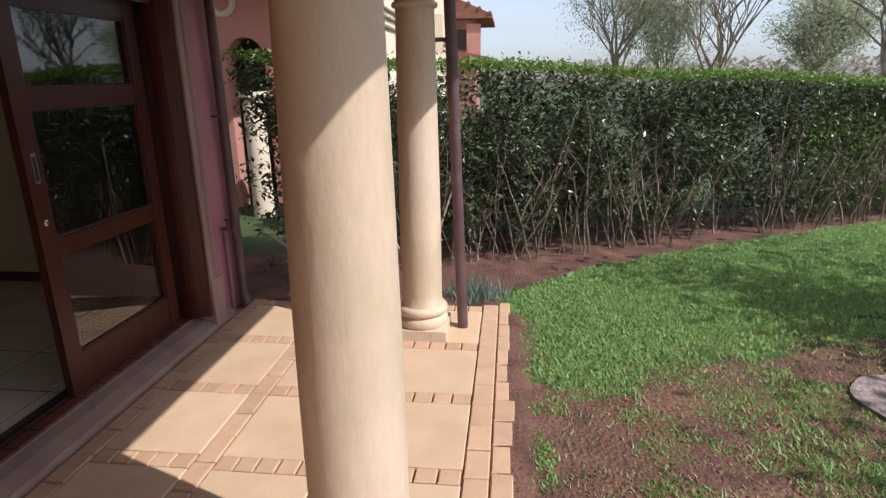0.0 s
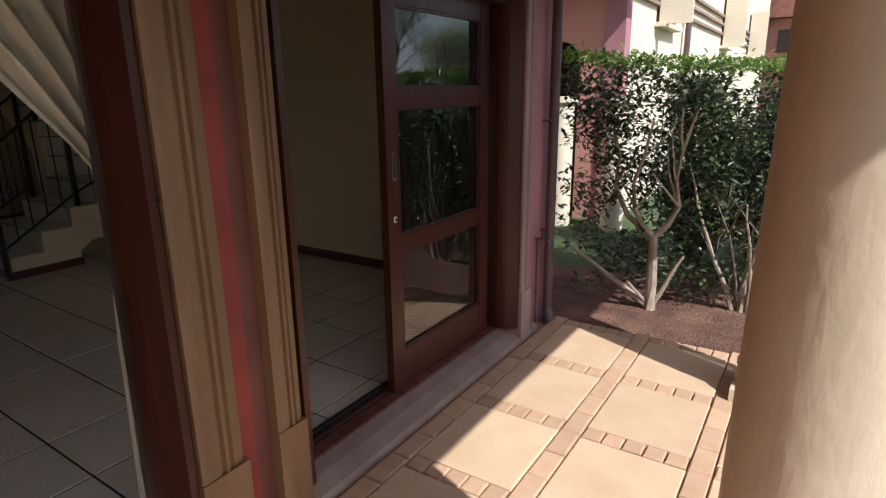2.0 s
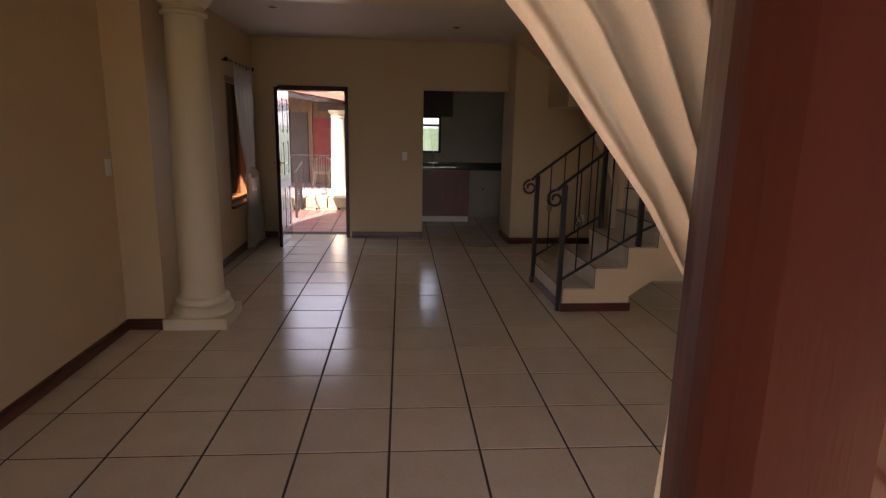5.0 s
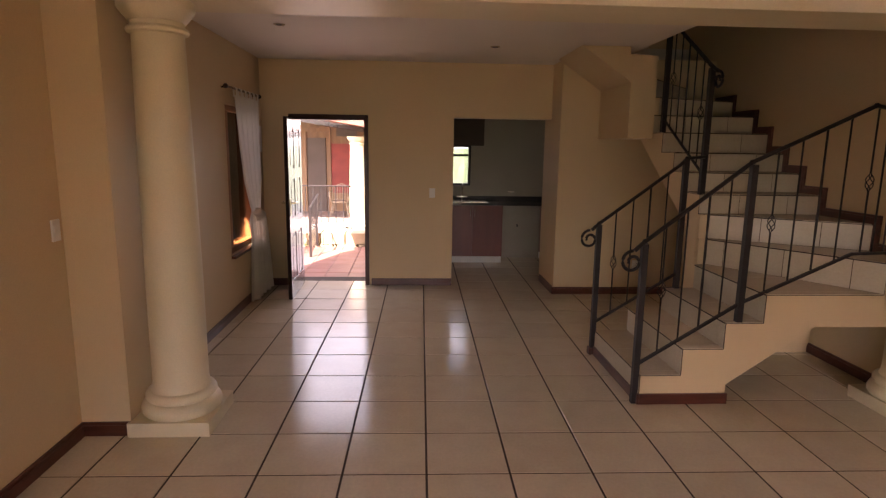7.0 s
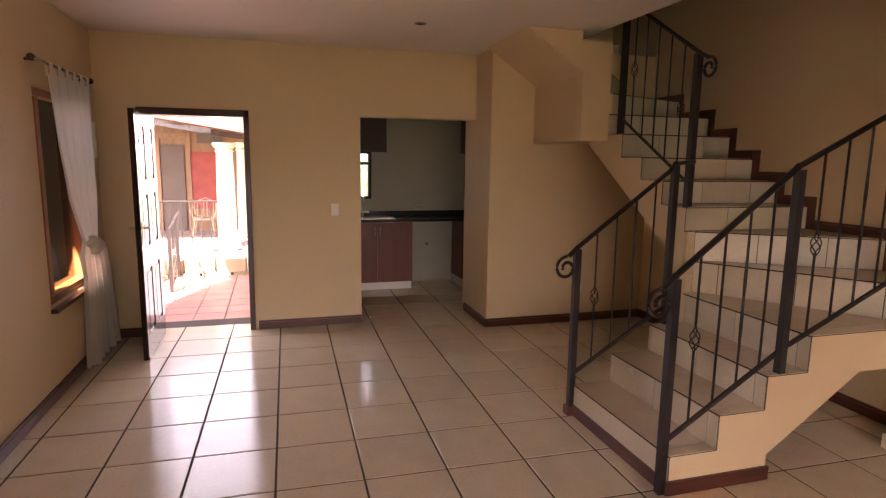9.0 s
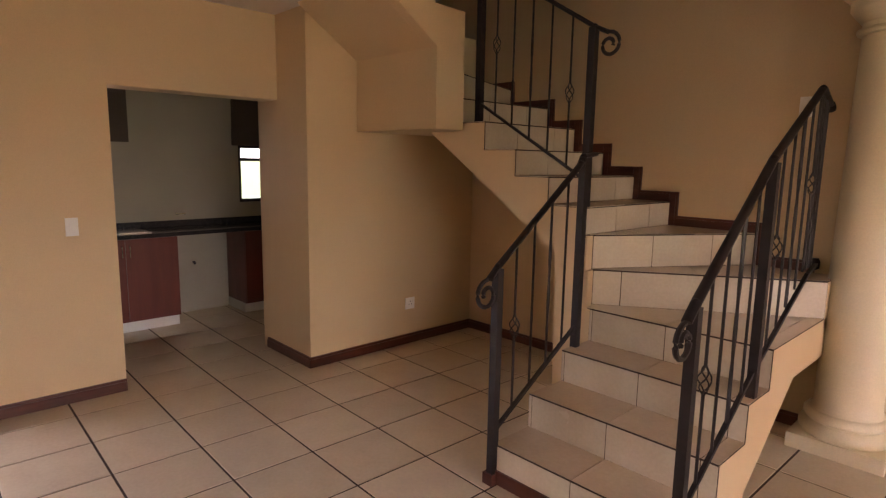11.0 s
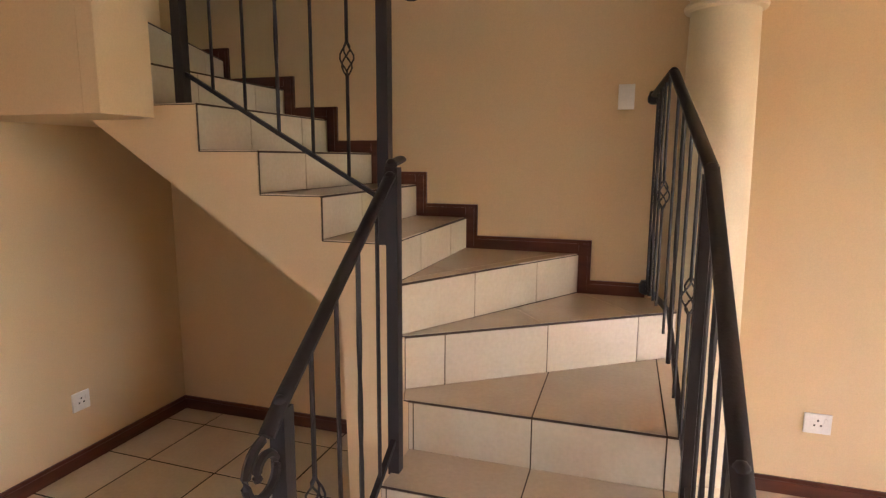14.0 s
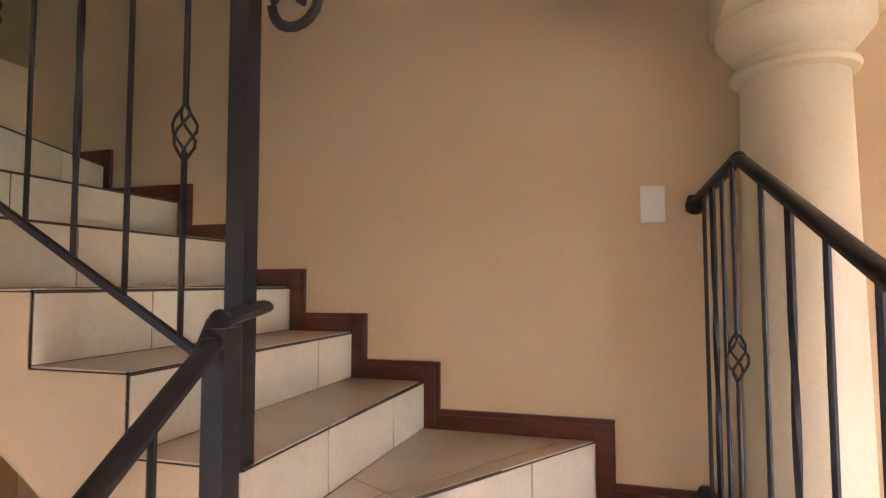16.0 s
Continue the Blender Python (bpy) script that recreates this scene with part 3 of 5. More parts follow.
xr = -5.925
right = thing("stair_railing", (xr, 2.37, 0), "black wrought-iron stair railing with basket and twisted bars", "railing", "stair railings")
newel(right, xr, 2.365, 0.0, 1.10)
newel(right, xr, 3.045, 0.565, 1.62)
handrail(right, [(xr, 2.30, 1.055), (xr, 2.365, 1.115), (xr, 3.03, 1.635), (-5.985, 3.86, 2.008), (-6.037, 4.24, 1.955)])
low_rail(right, [(xr, 2.38, 0.28), (xr, 3.045, 0.70), (-5.95, 3.80, 1.035), (-6.02, 4.26, 1.035)])
run(right, (xr, 2.365, 1.115), (xr, 3.045, 1.63), (xr, 2.38, 0.28), (xr, 3.045, 0.70), ["knot", "plain", "twist", "plain"])
run(right, (xr, 3.045, 1.635), (-5.985, 3.86, 2.0), (xr, 3.045, 0.70), (-5.975, 3.86, 1.035), ["knot", "plain", "twist", "plain"])
run(right, (-5.985, 3.80, 2.0), (-6.037, 4.25, 1.955), (-5.975, 3.80, 1.035), (-6.02, 4.25, 1.035), ["knot", "plain", "twist", "plain"])
scroll(right, xr, 2.305, 1.055, 0, -1, 0.075)
part("wall_ferrule", lathe(bmesh.new(), [(0.012, 1.915), (0.028, 1.925), (0.030, 1.945), (0.02, 1.975)], -6.04, 4.255, 12), IRON, right, smooth=True)
part("wall_ferrule", lathe(bmesh.new(), [(0.012, 1.0), (0.028, 1.01), (0.030, 1.05), (0.02, 1.07)], -6.03, 4.255, 12), IRON, right, smooth=True)

xl = -6.868
left = thing("stair_railing", (xl, 2.37, 0), "black wrought-iron railing with a scrolled end on the lower flight", "railing", "stair railings")
newel(left, xl, 2.370, 0.0, 1.10)
newel(left, xl, 3.050, 0.565, 1.63)
handrail(left, [(xl, 2.31, 1.055), (xl, 2.37, 1.11), (xl, 3.02, 1.60), (xl - 0.012, 3.06, 1.64), (-6.91, 3.22, 1.655)])
low_rail(left, [(xl, 2.38, 0.28), (xl, 3.05, 0.70)])
run(left, (xl, 2.37, 1.11), (xl, 3.05, 1.62), (xl, 2.38, 0.28), (xl, 3.05, 0.70), ["knot", "plain", "twist", "plain"])
scroll(left, xl, 2.312, 1.055, 0, -1, 0.075)
part("foot_collar", boxes((xl - 0.034, xl + 0.028, 2.338, 2.40, 0.002, 0.06)), SKIRT, left, bevel=0.008)

upper = thing("stair_railing", (-6.99, 3.26, 1.343), "black wrought-iron railing of the upper flight with a curled end", "railing", "stair railings")
newel(upper, -6.985, 3.255, 1.343, 2.36, 0.0215)
newel(upper, -7.875, 3.275, 1.866, 2.90, 0.0215)
handrail(upper, [(-6.90, 3.265, 2.325), (-6.985, 3.26, 2.365), (-7.875, 3.275, 2.91), (-7.98, 3.28, 2.95)])
low_rail(upper, [(-6.985, 3.26, 1.50), (-7.875, 3.275, 2.00)], 0.011)
run(upper, (-6.985, 3.26, 2.36), (-7.875, 3.275, 2.90), (-6.985, 3.26, 1.49), (-7.875, 3.275, 2.00), ["knot", "plain", "twist", "plain", "knot"])
scroll(upper, -6.90, 3.262, 2.325, 1, 0, 0.07)

# ---- convex piece helpers for tiles cut to shape ----


def clip(poly, p, n):
    """The part of a convex plan polygon on the side of p to which n points."""
    out = []
    for i in range(len(poly)):
        a, b = poly[i], poly[(i + 1) % len(poly)]
        da = (a[0] - p[0]) * n[0] + (a[1] - p[1]) * n[1]
        db = (b[0] - p[0]) * n[0] + (b[1] - p[1]) * n[1]
        if da >= 0:
            out.append(a)
        if da * db < 0:
            f = da / (da - db)
            out.append((a[0] + (b[0] - a[0]) * f, a[1] + (b[1] - a[1]) * f))
    return out


def area(poly):
    return 0.5 * sum(poly[i][0] * poly[(i + 1) % len(poly)][1] - poly[(i + 1) % len(poly)][0] * poly[i][1] for i in range(len(poly)))


def inset(poly, d):
    if area(poly) < 0:
        poly = poly[::-1]
    out = list(poly)
    for i in range(len(poly)):
        a, b = poly[i], poly[(i + 1) % len(poly)]
        l = math.hypot(b[0] - a[0], b[1] - a[1])
        if l < 1e-5:
            continue
        n = (-(b[1] - a[1]) / l, (b[0] - a[0]) / l)
        out = clip(out, (a[0] + n[0] * d, a[1] + n[1] * d), n)
        if len(out) < 3:
            return []
    return out


def split(polys, axis, at):
    """Cut plan polygons across x or y at a value, or by the line through the point at with the normal axis."""
    if axis in ("x", "y"):
        n = (1, 0) if axis == "x" else (0, 1)
        p = (at, 0) if axis == "x" else (0, at)
    else:
        n, p = axis, at
    out = []
    for q in polys:
        for s in (1, -1):
            c = clip(q, p, (n[0] * s, n[1] * s))
            if len(c) > 2 and abs(area(c)) > 4e-4:
                out.append(c)
    return out


def riser(a, b, z0, z1, parent, cuts):
    """Tiles on a riser between plan points a and b; the face looks to the right of a to b."""
    d = Vector((b[0] - a[0], b[1] - a[1]))
    l = d.length
    d /= l
    n = Vector((d.y, -d.x))

    def slab(name, s0, s1, h0, h1, t0, t1, mat):
        bm = bmesh.new()
        vs = []
        for s in (s0, s1):
            for t in (t0, t1):
                for z in (h0, h1):
                    vs.append(bm.verts.new((a[0] + d.x * s + n.x * t, a[1] + d.y * s + n.y * t, z)))
        for f in ((0, 1, 3, 2), (4, 6, 7, 5), (0, 4, 5, 1), (2, 3, 7, 6), (0, 2, 6, 4), (1, 5, 7, 3)):
            bm.faces.new([vs[i] for i in f])
        part(name, bm, mat, parent)
    slab("nosing_strip", 0, l, z0 + 0.001, z1 + 0.0055, -0.004, 0.003, GROUT)
    marks = [0.0] + [c for c in cuts if 0.015 < c < l - 0.03] + [l]
    for s0, s1 in zip(marks, marks[1:]):
        slab("riser_tile", s0 + 0.0025, s1 - 0.0025, z0 + 0.009, z1 - 0.003, 0.0, 0.006, STAIR_TILE)


for k in range(4):
    y0 = FY[k]
    riser((XL, y0), (XR, y0), TZ[k], TZ[k + 1], stairs, (0.02, 0.462, 0.905))
    if k < 3:
        q = [[(XL, y0 - 0.004), (XR, y0 - 0.004), (XR, FY[k + 1]), (XL, FY[k + 1])]]
    else:
        q = [[(XL, y0 - 0.004), (XR, y0 - 0.004), (XR, 4.03), (-6.93, 3.30), (XL - 0.02, y0)]]
    part("tread_bed", prism(bmesh.new(), q[0], "z", TZ[k + 1] - 0.001, TZ[k + 1] + 0.003), GROUT, stairs)
    for c in split(split(q, "x", XL + 0.462), "x", XL + 0.905):
        c = inset(c, 0.0025)
        if len(c) > 2:
            part("tread_tile", prism(bmesh.new(), c, "z", TZ[k + 1] + 0.0005, TZ[k + 1] + 0.007), TREAD_TILE, stairs)
riser((-6.93, 3.30), (-5.90, 4.03), TZ[4], TZ[5], stairs, (0.163, 0.615, 1.06))
riser((-6.95, 3.31), (-6.36, YW), TZ[5], TZ[6], stairs, (0.395, 0.805))
riser((-6.975, YI), (-6.955, YW), TZ[6], TZ[7], stairs, (0.34, 0.75))
for k in range(3):
    riser((RX[k], YI), (RX[k], YW), TZ[7 + k], TZ[8 + k], stairs, (0.34, 0.775))
riser((RX[3], YI), (RX[3], YW), TZ[10], TZ[11], stairs, (0.34, 0.775))
riser((-8.06, YI), (-8.45, YW), TZ[11], TZ[12], stairs, (0.35, 0.78))
riser((-8.06, YI), (-8.888, 3.95), TZ[12], TZ[13], stairs, (0.4,))
T5 = [[(-6.93, 3.30), (-5.90, 4.03), (-5.90, YW - 0.02), (-6.36, YW - 0.02), (-6.95, 3.31)]]
T6 = [[(-6.968, 3.285), (-6.36, YW - 0.02), (-6.955, YW - 0.02)]]
for q, z, ax in ((T5, TZ[5], (((-6.585, 3.835), (0.81, 0.586)), ((-6.359, 4.307), (0.81, 0.586)))),
                 (T6, TZ[6], (((-6.925, 3.688), (0.514, 0.858)), ((-6.811, 3.659), (0.858, -0.514))))):
    part("tread_bed", prism(bmesh.new(), q[0], "z", z - 0.001, z + 0.003), GROUT, stairs)
    for at, a in ax:
        q = split(q, a, at)
    for c in q:
        c = inset(c, 0.0025)
        if len(c) > 2:
            part("tread_tile", prism(bmesh.new(), c, "z", z + 0.0005, z + 0.007), TREAD_TILE, stairs)
edges = [-6.965] + RX
for k in range(4):
    q = [[(edges[k + 1], YI), (edges[k] + 0.004, YI), (edges[k] + 0.004, YW - 0.02), (edges[k + 1], YW - 0.02)]]
    z = TZ[7 + k]
    part("tread_bed", prism(bmesh.new(), q[0], "z", z - 0.001, z + 0.003), GROUT, stairs)
    for c in split(split(q, "y", YI + 0.34), "y", YI + 0.775):
        c = inset(c, 0.0025)
        part("tread_tile", prism(bmesh.new(), c, "z", z + 0.0005, z + 0.007), TREAD_TILE, stairs)

# ---- sliding doors and their plaster mouldings ----


def moulding(y0, y1, label, mat, top):
    """Ochre architrave strip on the outside wall with a raised inner band, grooves and a plinth block."""
    w = y1 - y0
    a = thing("door_moulding", (-1.53, (y0 + y1) / 2, -0.05), label, "moulding", "door mouldings")
    prof = [(-1.565, y0), (-1.50, y0), (-1.495, y0 + 0.10 * w), (-1.50, y0 + 0.42 * w), (-1.512, y0 + 0.45 * w), (-1.512, y0 + 0.50 * w), (-1.498, y0 + 0.53 * w),
            (-1.498, y0 + 0.60 * w), (-1.514, y0 + 0.63 * w), (-1.514, y0 + 0.68 * w), (-1.502, y0 + 0.72 * w), (-1.51, y1 - 0.01), (-1.53, y1), (-1.565, y1)]
    part("strip", prism(bmesh.new(), prof, "z", top - 0.004, 2.28), mat, a)
    part("plinth_block", boxes((-1.565, -1.492, y0 - 0.004, y1 + 0.004, -0.08, top)), mat, a, bevel=0.008)
    return a


moulding(1.275, 1.455, "ochre painted plaster moulding beside the entry sliding door", OCHRE, 0.35)
moulding(1.60, 1.735, "ochre painted plaster moulding round the garden sliding door", OCHRE, 0.37)
moulding(3.70, 3.84, "weathered mauve plaster moulding beside the garden sliding door", FADED, 0.29)
hook = thing("wall_hook", (-1.505, 1.263, 1.314), "small bent dark nail in the moulding edge", "hook")
part("nail", rod([(-1.53, 1.263, 1.314), (-1.485, 1.263, 1.314), (-1.475, 1.251, 1.332)], 0.004, 6), IRON, hook, smooth=True)
# One rounded red strip: its shaded right side is coloured as a maroon strip.
structure("wall_strip", boxes((-1.566, -1.546, 1.530, 1.598, -0.05, 2.3)), SHADED_REDSTRIP, "shaded side of the rounded red strip, coloured dark maroon", "wall", bevel=0.004)
structure("wall_strip_red", boxes((-1.566, -1.540, 1.457, 1.529, -0.05, 2.3)), REDSTRIP, "red painted plaster strip between two door mouldings", "wall", bevel=0.004)


def sliding_panel(x, y0, y1, z0, z1, handle_y, label):
    d = thing("sliding_door", (x, (y0 + y1) / 2, z0), label, "door", "sliding doors")
    t, s = 0.022, 0.105
    part("stile", boxes((x - t, x + t, y0, y0 + s, z0, z1)), TIMBER, d, bevel=0.004)
    part("stile", boxes((x - t, x + t, y1 - s, y1, z0, z1)), TIMBER, d, bevel=0.004)
    for a, b in ((z0, z0 + 0.22), (0.80, 0.885), (1.53, 1.625), (z1 - 0.1, z1)):
        part("rail", boxes((x - t + 0.002, x + t - 0.002, y0 + s, y1 - s, a, b)), TIMBER, d, bevel=0.003)
    for a, b in ((z0 + 0.22, 0.80), (0.885, 1.53), (1.625, z1 - 0.1)):
        p = part("pane", boxes((x - 0.003, x + 0.003, y0 + s - 0.005, y1 - s + 0.005, a - 0.005, b + 0.005)), GLASS, d, "clear glass reflecting the garden")
        p.visible_shadow = False
        bead = boxes((x + 0.003, x + 0.014, y0 + s, y0 + s + 0.012, a, b), (x + 0.003, x + 0.014, y1 - s - 0.012, y1 - s, a, b),
                     (x + 0.003, x + 0.014, y0 + s + 0.012, y1 - s - 0.012, a, a + 0.012), (x + 0.003, x + 0.014, y0 + s + 0.012, y1 - s - 0.012, b - 0.012, b))
        part("glazing_bead", bead, TIMBER, d)
    hy = handle_y
    pull = part("pull_handle", boxes((x + t, x + t + 0.006, hy - 0.016, hy + 0.016, 1.18, 1.325)), CHROME, d, "recessed chrome pull", bevel=0.003)
    part("recess", boxes((x + t + 0.006, x + t + 0.0075, hy - 0.008, hy + 0.008, 1.195, 1.31)), IRON, pull)
    part("keyhole_plate", lathe(bmesh.new(), [(0.016, 0), (0.016, 0.004), (0.012, 0.006)], 0, 0, 16), CHROME, d).matrix_basis = pose(x + t, hy, 0.985, 0, 90, 0)
    return d


sliding_panel(-1.705, 2.535, 3.56, 0.035, 2.10, 2.59, "dark stained timber sliding door with three glass panes, pushed open")
sliding_panel(-1.735, -0.60, 0.445, 0.035, 2.10, 0.39, "dark stained timber sliding door of the entry, pushed open")


def door_frame(y0, y1, label):
    f = thing("door_frame", (-1.7, (y0 + y1) / 2, 0.03), label, "door frame", "sliding door frames", "structure")
    jamb = [(-1.79, 0.0), (-1.79, 0.030), (-1.76, 0.046), (-1.73, 0.058), (-1.70, 0.068), (-1.67, 0.076), (-1.64, 0.078), (-1.61, 0.072), (-1.585, 0.064), (-1.56, 0.052), (-1.535, 0.040), (-1.515, 0.03), (-1.515, 0.0)]
    part("jamb", prism(bmesh.new(), [(x, y0 + d) for x, d in jamb], "z", 0.034, 2.15), TIMBER, f, bevel=0.003)
    part("jamb", prism(bmesh.new(), [(x, y1 - d) for x, d in jamb], "z", 0.034, 2.15), TIMBER, f, bevel=0.003)
    part("head", boxes((-1.79, -1.60, y0 + 0.09, y1 - 0.09, 2.10, 2.15)), TIMBER, f, bevel=0.003)
    part("track", boxes((-1.81, -1.748, y0 + 0.09, y1 - 0.09, 0.034, 0.040), (-1.785, -1.777, y0 + 0.09, y1 - 0.09, 0.040, 0.052), (-1.709, -1.701, y0 + 0.09, y1 - 0.09, 0.040, 0.046)), IRON, f, "dark metal sliding track")
    return f


door_frame(1.75, 3.70, "dark red-brown timber frame of the garden sliding door")
door_frame(-0.85, 1.27, "dark red-brown timber frame of the entry sliding door")

# ---- curtains ----


def drape(name, rows, folds, depth, mat, label, axis, plane, parent=None, seg=120):
    """Cloth hung in a plane: rows of (z, from, to, fold depth) top to bottom, with running folds."""
    bm = bmesh.new()
    grid = []
    steps = 46
    for i in range(steps + 1):
        f = i / steps * (len(rows) - 1)
        k = min(int(f), len(rows) - 2)
        g = f - k
        g = g * g * (3 - 2 * g)
        z, a, b, dp = (p + (q - p) * g for p, q in zip(rows[k], rows[k + 1]))
        line = []
        for j in range(seg + 1):
            u = j / seg
            off = dp * (math.sin(u * folds * 2 * math.pi) + 0.35 * math.sin(u * folds * 4.7 + 1.3 + z) + 0.25 * math.sin(u * 31 + z * 2.2))
            p = a + (b - a) * u
            line.append(bm.verts.new((p, plane + off, z) if axis == "x" else (plane + off, p, z)))
        grid.append(line)
    for a, b in zip(grid, grid[1:]):
        for j in range(seg):
            bm.faces.new((a[j], a[j + 1], b[j + 1], b[j]))
    bmesh.ops.solidify(bm, geom=bm.faces[:], thickness=0.0025)
    return part(name, bm, mat, parent, label, smooth=True)


cur = thing("curtain", (-1.98, 1.36, 0.02), "cream cotton curtain tied back beside the entry door", "curtain")
drape("upper_cloth", [(2.20, 0.62, 1.52, 0.030), (1.95, 0.84, 1.53, 0.030), (1.68, 1.09, 1.52, 0.026), (1.45, 1.27, 1.50, 0.020), (1.30, 1.365, 1.465, 0.014)], 6, 0.03, CURTAIN, "", "y", -1.97, cur)
drape("lower_cloth", [(1.30, 1.365, 1.465, 0.014), (1.16, 1.335, 1.48, 0.018), (0.75, 1.305, 1.49, 0.022), (0.03, 1.285, 1.50, 0.026)], 5, 0.03, CURTAIN, "", "y", -1.97, cur)
band = bmesh.new()
for k in range(4):
    pts = [(-1.97 + 0.042 * math.cos(a * math.pi / 10), 1.415 + 0.056 * math.sin(a * math.pi / 10), 1.275 + 0.013 * k + 0.026 * math.sin(a * math.pi / 10)) for a in range(21)]
    tube(band, pts, 0.010, 6)
part("tie_band", band, CURTAIN, cur, "gathered cloth tie band", smooth=True)
part("curtain_rod", rod([(-1.97, -0.8, 2.23), (-1.97, 1.55, 2.23)], 0.014, 10), DARK_TIMBER, cur, "dark curtain rod", smooth=True)
for by in (-0.7, 1.5):
    part("rod_bracket", boxes((-1.97, -1.86, by - 0.01, by + 0.01, 2.22, 2.24)), DARK_TIMBER, cur)

wc = thing("window_curtain", (-8.7, -0.86, 0.0), "white tab-top curtain knotted halfway beside the window", "curtain")
drape("cloth", [(2.17, -8.94, -8.08, 0.022), (1.7, -8.93, -8.18, 0.024), (1.32, -8.92, -8.31, 0.022), (1.0, -8.84, -8.54, 0.016), (0.88, -9.02, -8.48, 0.028), (0.72, -9.10, -8.52, 0.022), (0.02, -9.22, -8.47, 0.028)],
      5, 0.02, SHEER, "", "x", -0.845, wc, 90)
knot = bmesh.new()
bmesh.ops.create_icosphere(knot, subdivisions=3, radius=0.085, matrix=Matrix.Translation((-8.66, -0.82, 0.95)) @ Matrix.Diagonal((1.1, 0.8, 0.75, 1)))
for v in knot.verts:
    v.co += v.normal * 0.014 * math.sin(v.co.z * 70 + v.co.x * 40)
part("knot", knot, SHEER, wc, smooth=True)
part("curtain_rod", rod([(-7.83, -0.85, 2.225), (-9.02, -0.85, 2.225)], 0.012, 10), DARK_TIMBER, wc, "dark rod with ball ends", smooth=True)
for bx in (-7.83, -9.02):
    fin = bmesh.new()
    bmesh.ops.create_uvsphere(fin, u_segments=12, v_segments=8, radius=0.024, matrix=Matrix.Translation((bx, -0.85, 2.225)))
    part("finial", fin, DARK_TIMBER, wc, smooth=True)
for bx in (-7.93, -8.97):
    part("rod_bracket", boxes((bx - 0.008, bx + 0.008, -0.92, -0.85, 2.217, 2.233)), DARK_TIMBER, wc)
for k in range(6):
    tx = -8.12 - 0.155 * k
    part("tab", prism(bmesh.new(), [(-0.866, 2.15), (-0.868, 2.235), (-0.85, 2.243), (-0.832, 2.235), (-0.834, 2.15), (-0.838, 2.15), (-0.838, 2.232), (-0.85, 2.239), (-0.862, 2.232), (-0.862, 2.15)], "x", tx - 0.022, tx + 0.022), SHEER, wc)

# ---- window in the south wall ----
win = thing("window_1", (-8.5, -1.0, 0.62), "varnished orange timber window with an open casement", "window", kind="structure")
part("window_frame", boxes((-8.055, -8.002, -1.10, -0.96, 0.612, 2.078), (-8.998, -8.945, -1.10, -0.96, 0.612, 2.078), (-8.945, -8.055, -1.10, -0.96, 0.612, 0.665), (-8.945, -8.055, -1.10, -0.96, 2.025, 2.078)), ORANGE_TIMBER, win, bevel=0.003)
part("mullion", boxes((-8.27, -8.21, -1.08, -0.98, 0.665, 2.025)), ORANGE_TIMBER, win, bevel=0.003)
part("window_sill", boxes((-9.02, -7.98, -0.918, -0.875, 0.585, 0.612)), SKIRT, win, bevel=0.004)
for a, b in ((-8.945, -8.27), (-8.21, -8.055)):
    p = part("pane", boxes((a, b, -1.035, -1.03, 0.665, 2.025)), GLASS, win)
    p.visible_shadow = False

# ---- front door ----
fd = thing("front_door_frame", (-9.45, -0.13, 0), "dark stained timber front door frame", "door frame", kind="structure")
part("jamb", boxes((-9.57, -9.315, -0.598, -0.548, 0, 2.05)), TIMBER, fd, bevel=0.004)
part("jamb", boxes((-9.57, -9.315, 0.283, 0.331, 0, 2.05)), TIMBER, fd, bevel=0.004)
part("head", boxes((-9.57, -9.315, -0.598, 0.331, 2.0, 2.062)), TIMBER, fd, bevel=0.004)
door = thing("front_door", (-9.40, -0.475, 0.008), "dark varnished panelled front door standing open", "door")
door.matrix_world = pose(-9.40, -0.475, 0.008, 0, 0, 0.6)
bpy.context.view_layer.update()


def dpart(name, bm, mat, label="", parent=None, bevel=0.0):
    ob = new(name, finish(name, bm, mat, False, bevel))
    ob.parent = parent or door
    return tagged(ob, label)


W = 0.80
dpart("leaf", boxes((0, W, -0.036, -0.008, 0, 1.99)), DARK_TIMBER)
for x0, x1 in ((0, 0.11), (W - 0.11, W), (0.345, 0.455)):
    dpart("stile", boxes((x0, x1, -0.042, 0.0, 0, 1.99)), DARK_TIMBER, bevel=0.003)
for z0, z1 in ((0, 0.2), (0.72, 0.9), (1.32, 1.44), (1.87, 1.99)):
    for x0, x1 in ((0.11, 0.345), (0.455, W - 0.11)):
        dpart("rail", boxes((x0, x1, -0.042, 0.0, z0, z1)), DARK_TIMBER, bevel=0.003)
for z0, z1 in ((0.2, 0.72), (0.9, 1.32), (1.44, 1.87)):
    for x0, x1 in ((0.11, 0.345), (0.455, W - 0.11)):
        dpart("panel", boxes((x0 + 0.035, x1 - 0.035, -0.039, -0.003, z0 + 0.035, z1 - 0.035)), DARK_TIMBER, bevel=0.006)
lock = dpart("lock_plate", boxes((W - 0.075, W - 0.035, 0.0, 0.004, 0.93, 1.12)), BRASS, "worn brass lock plate", bevel=0.001)
dpart("handle", rod([(W - 0.055, 0.004, 1.07), (W - 0.055, 0.05, 1.07), (W - 0.16, 0.055, 1.07)], 0.009, 8), BRASS, "", lock)
dpart("handle", rod([(W - 0.055, -0.042, 1.07), (W - 0.055, -0.09, 1.07), (W - 0.16, -0.095, 1.07)], 0.009, 8), BRASS, "", lock)

# ---- kitchen ----


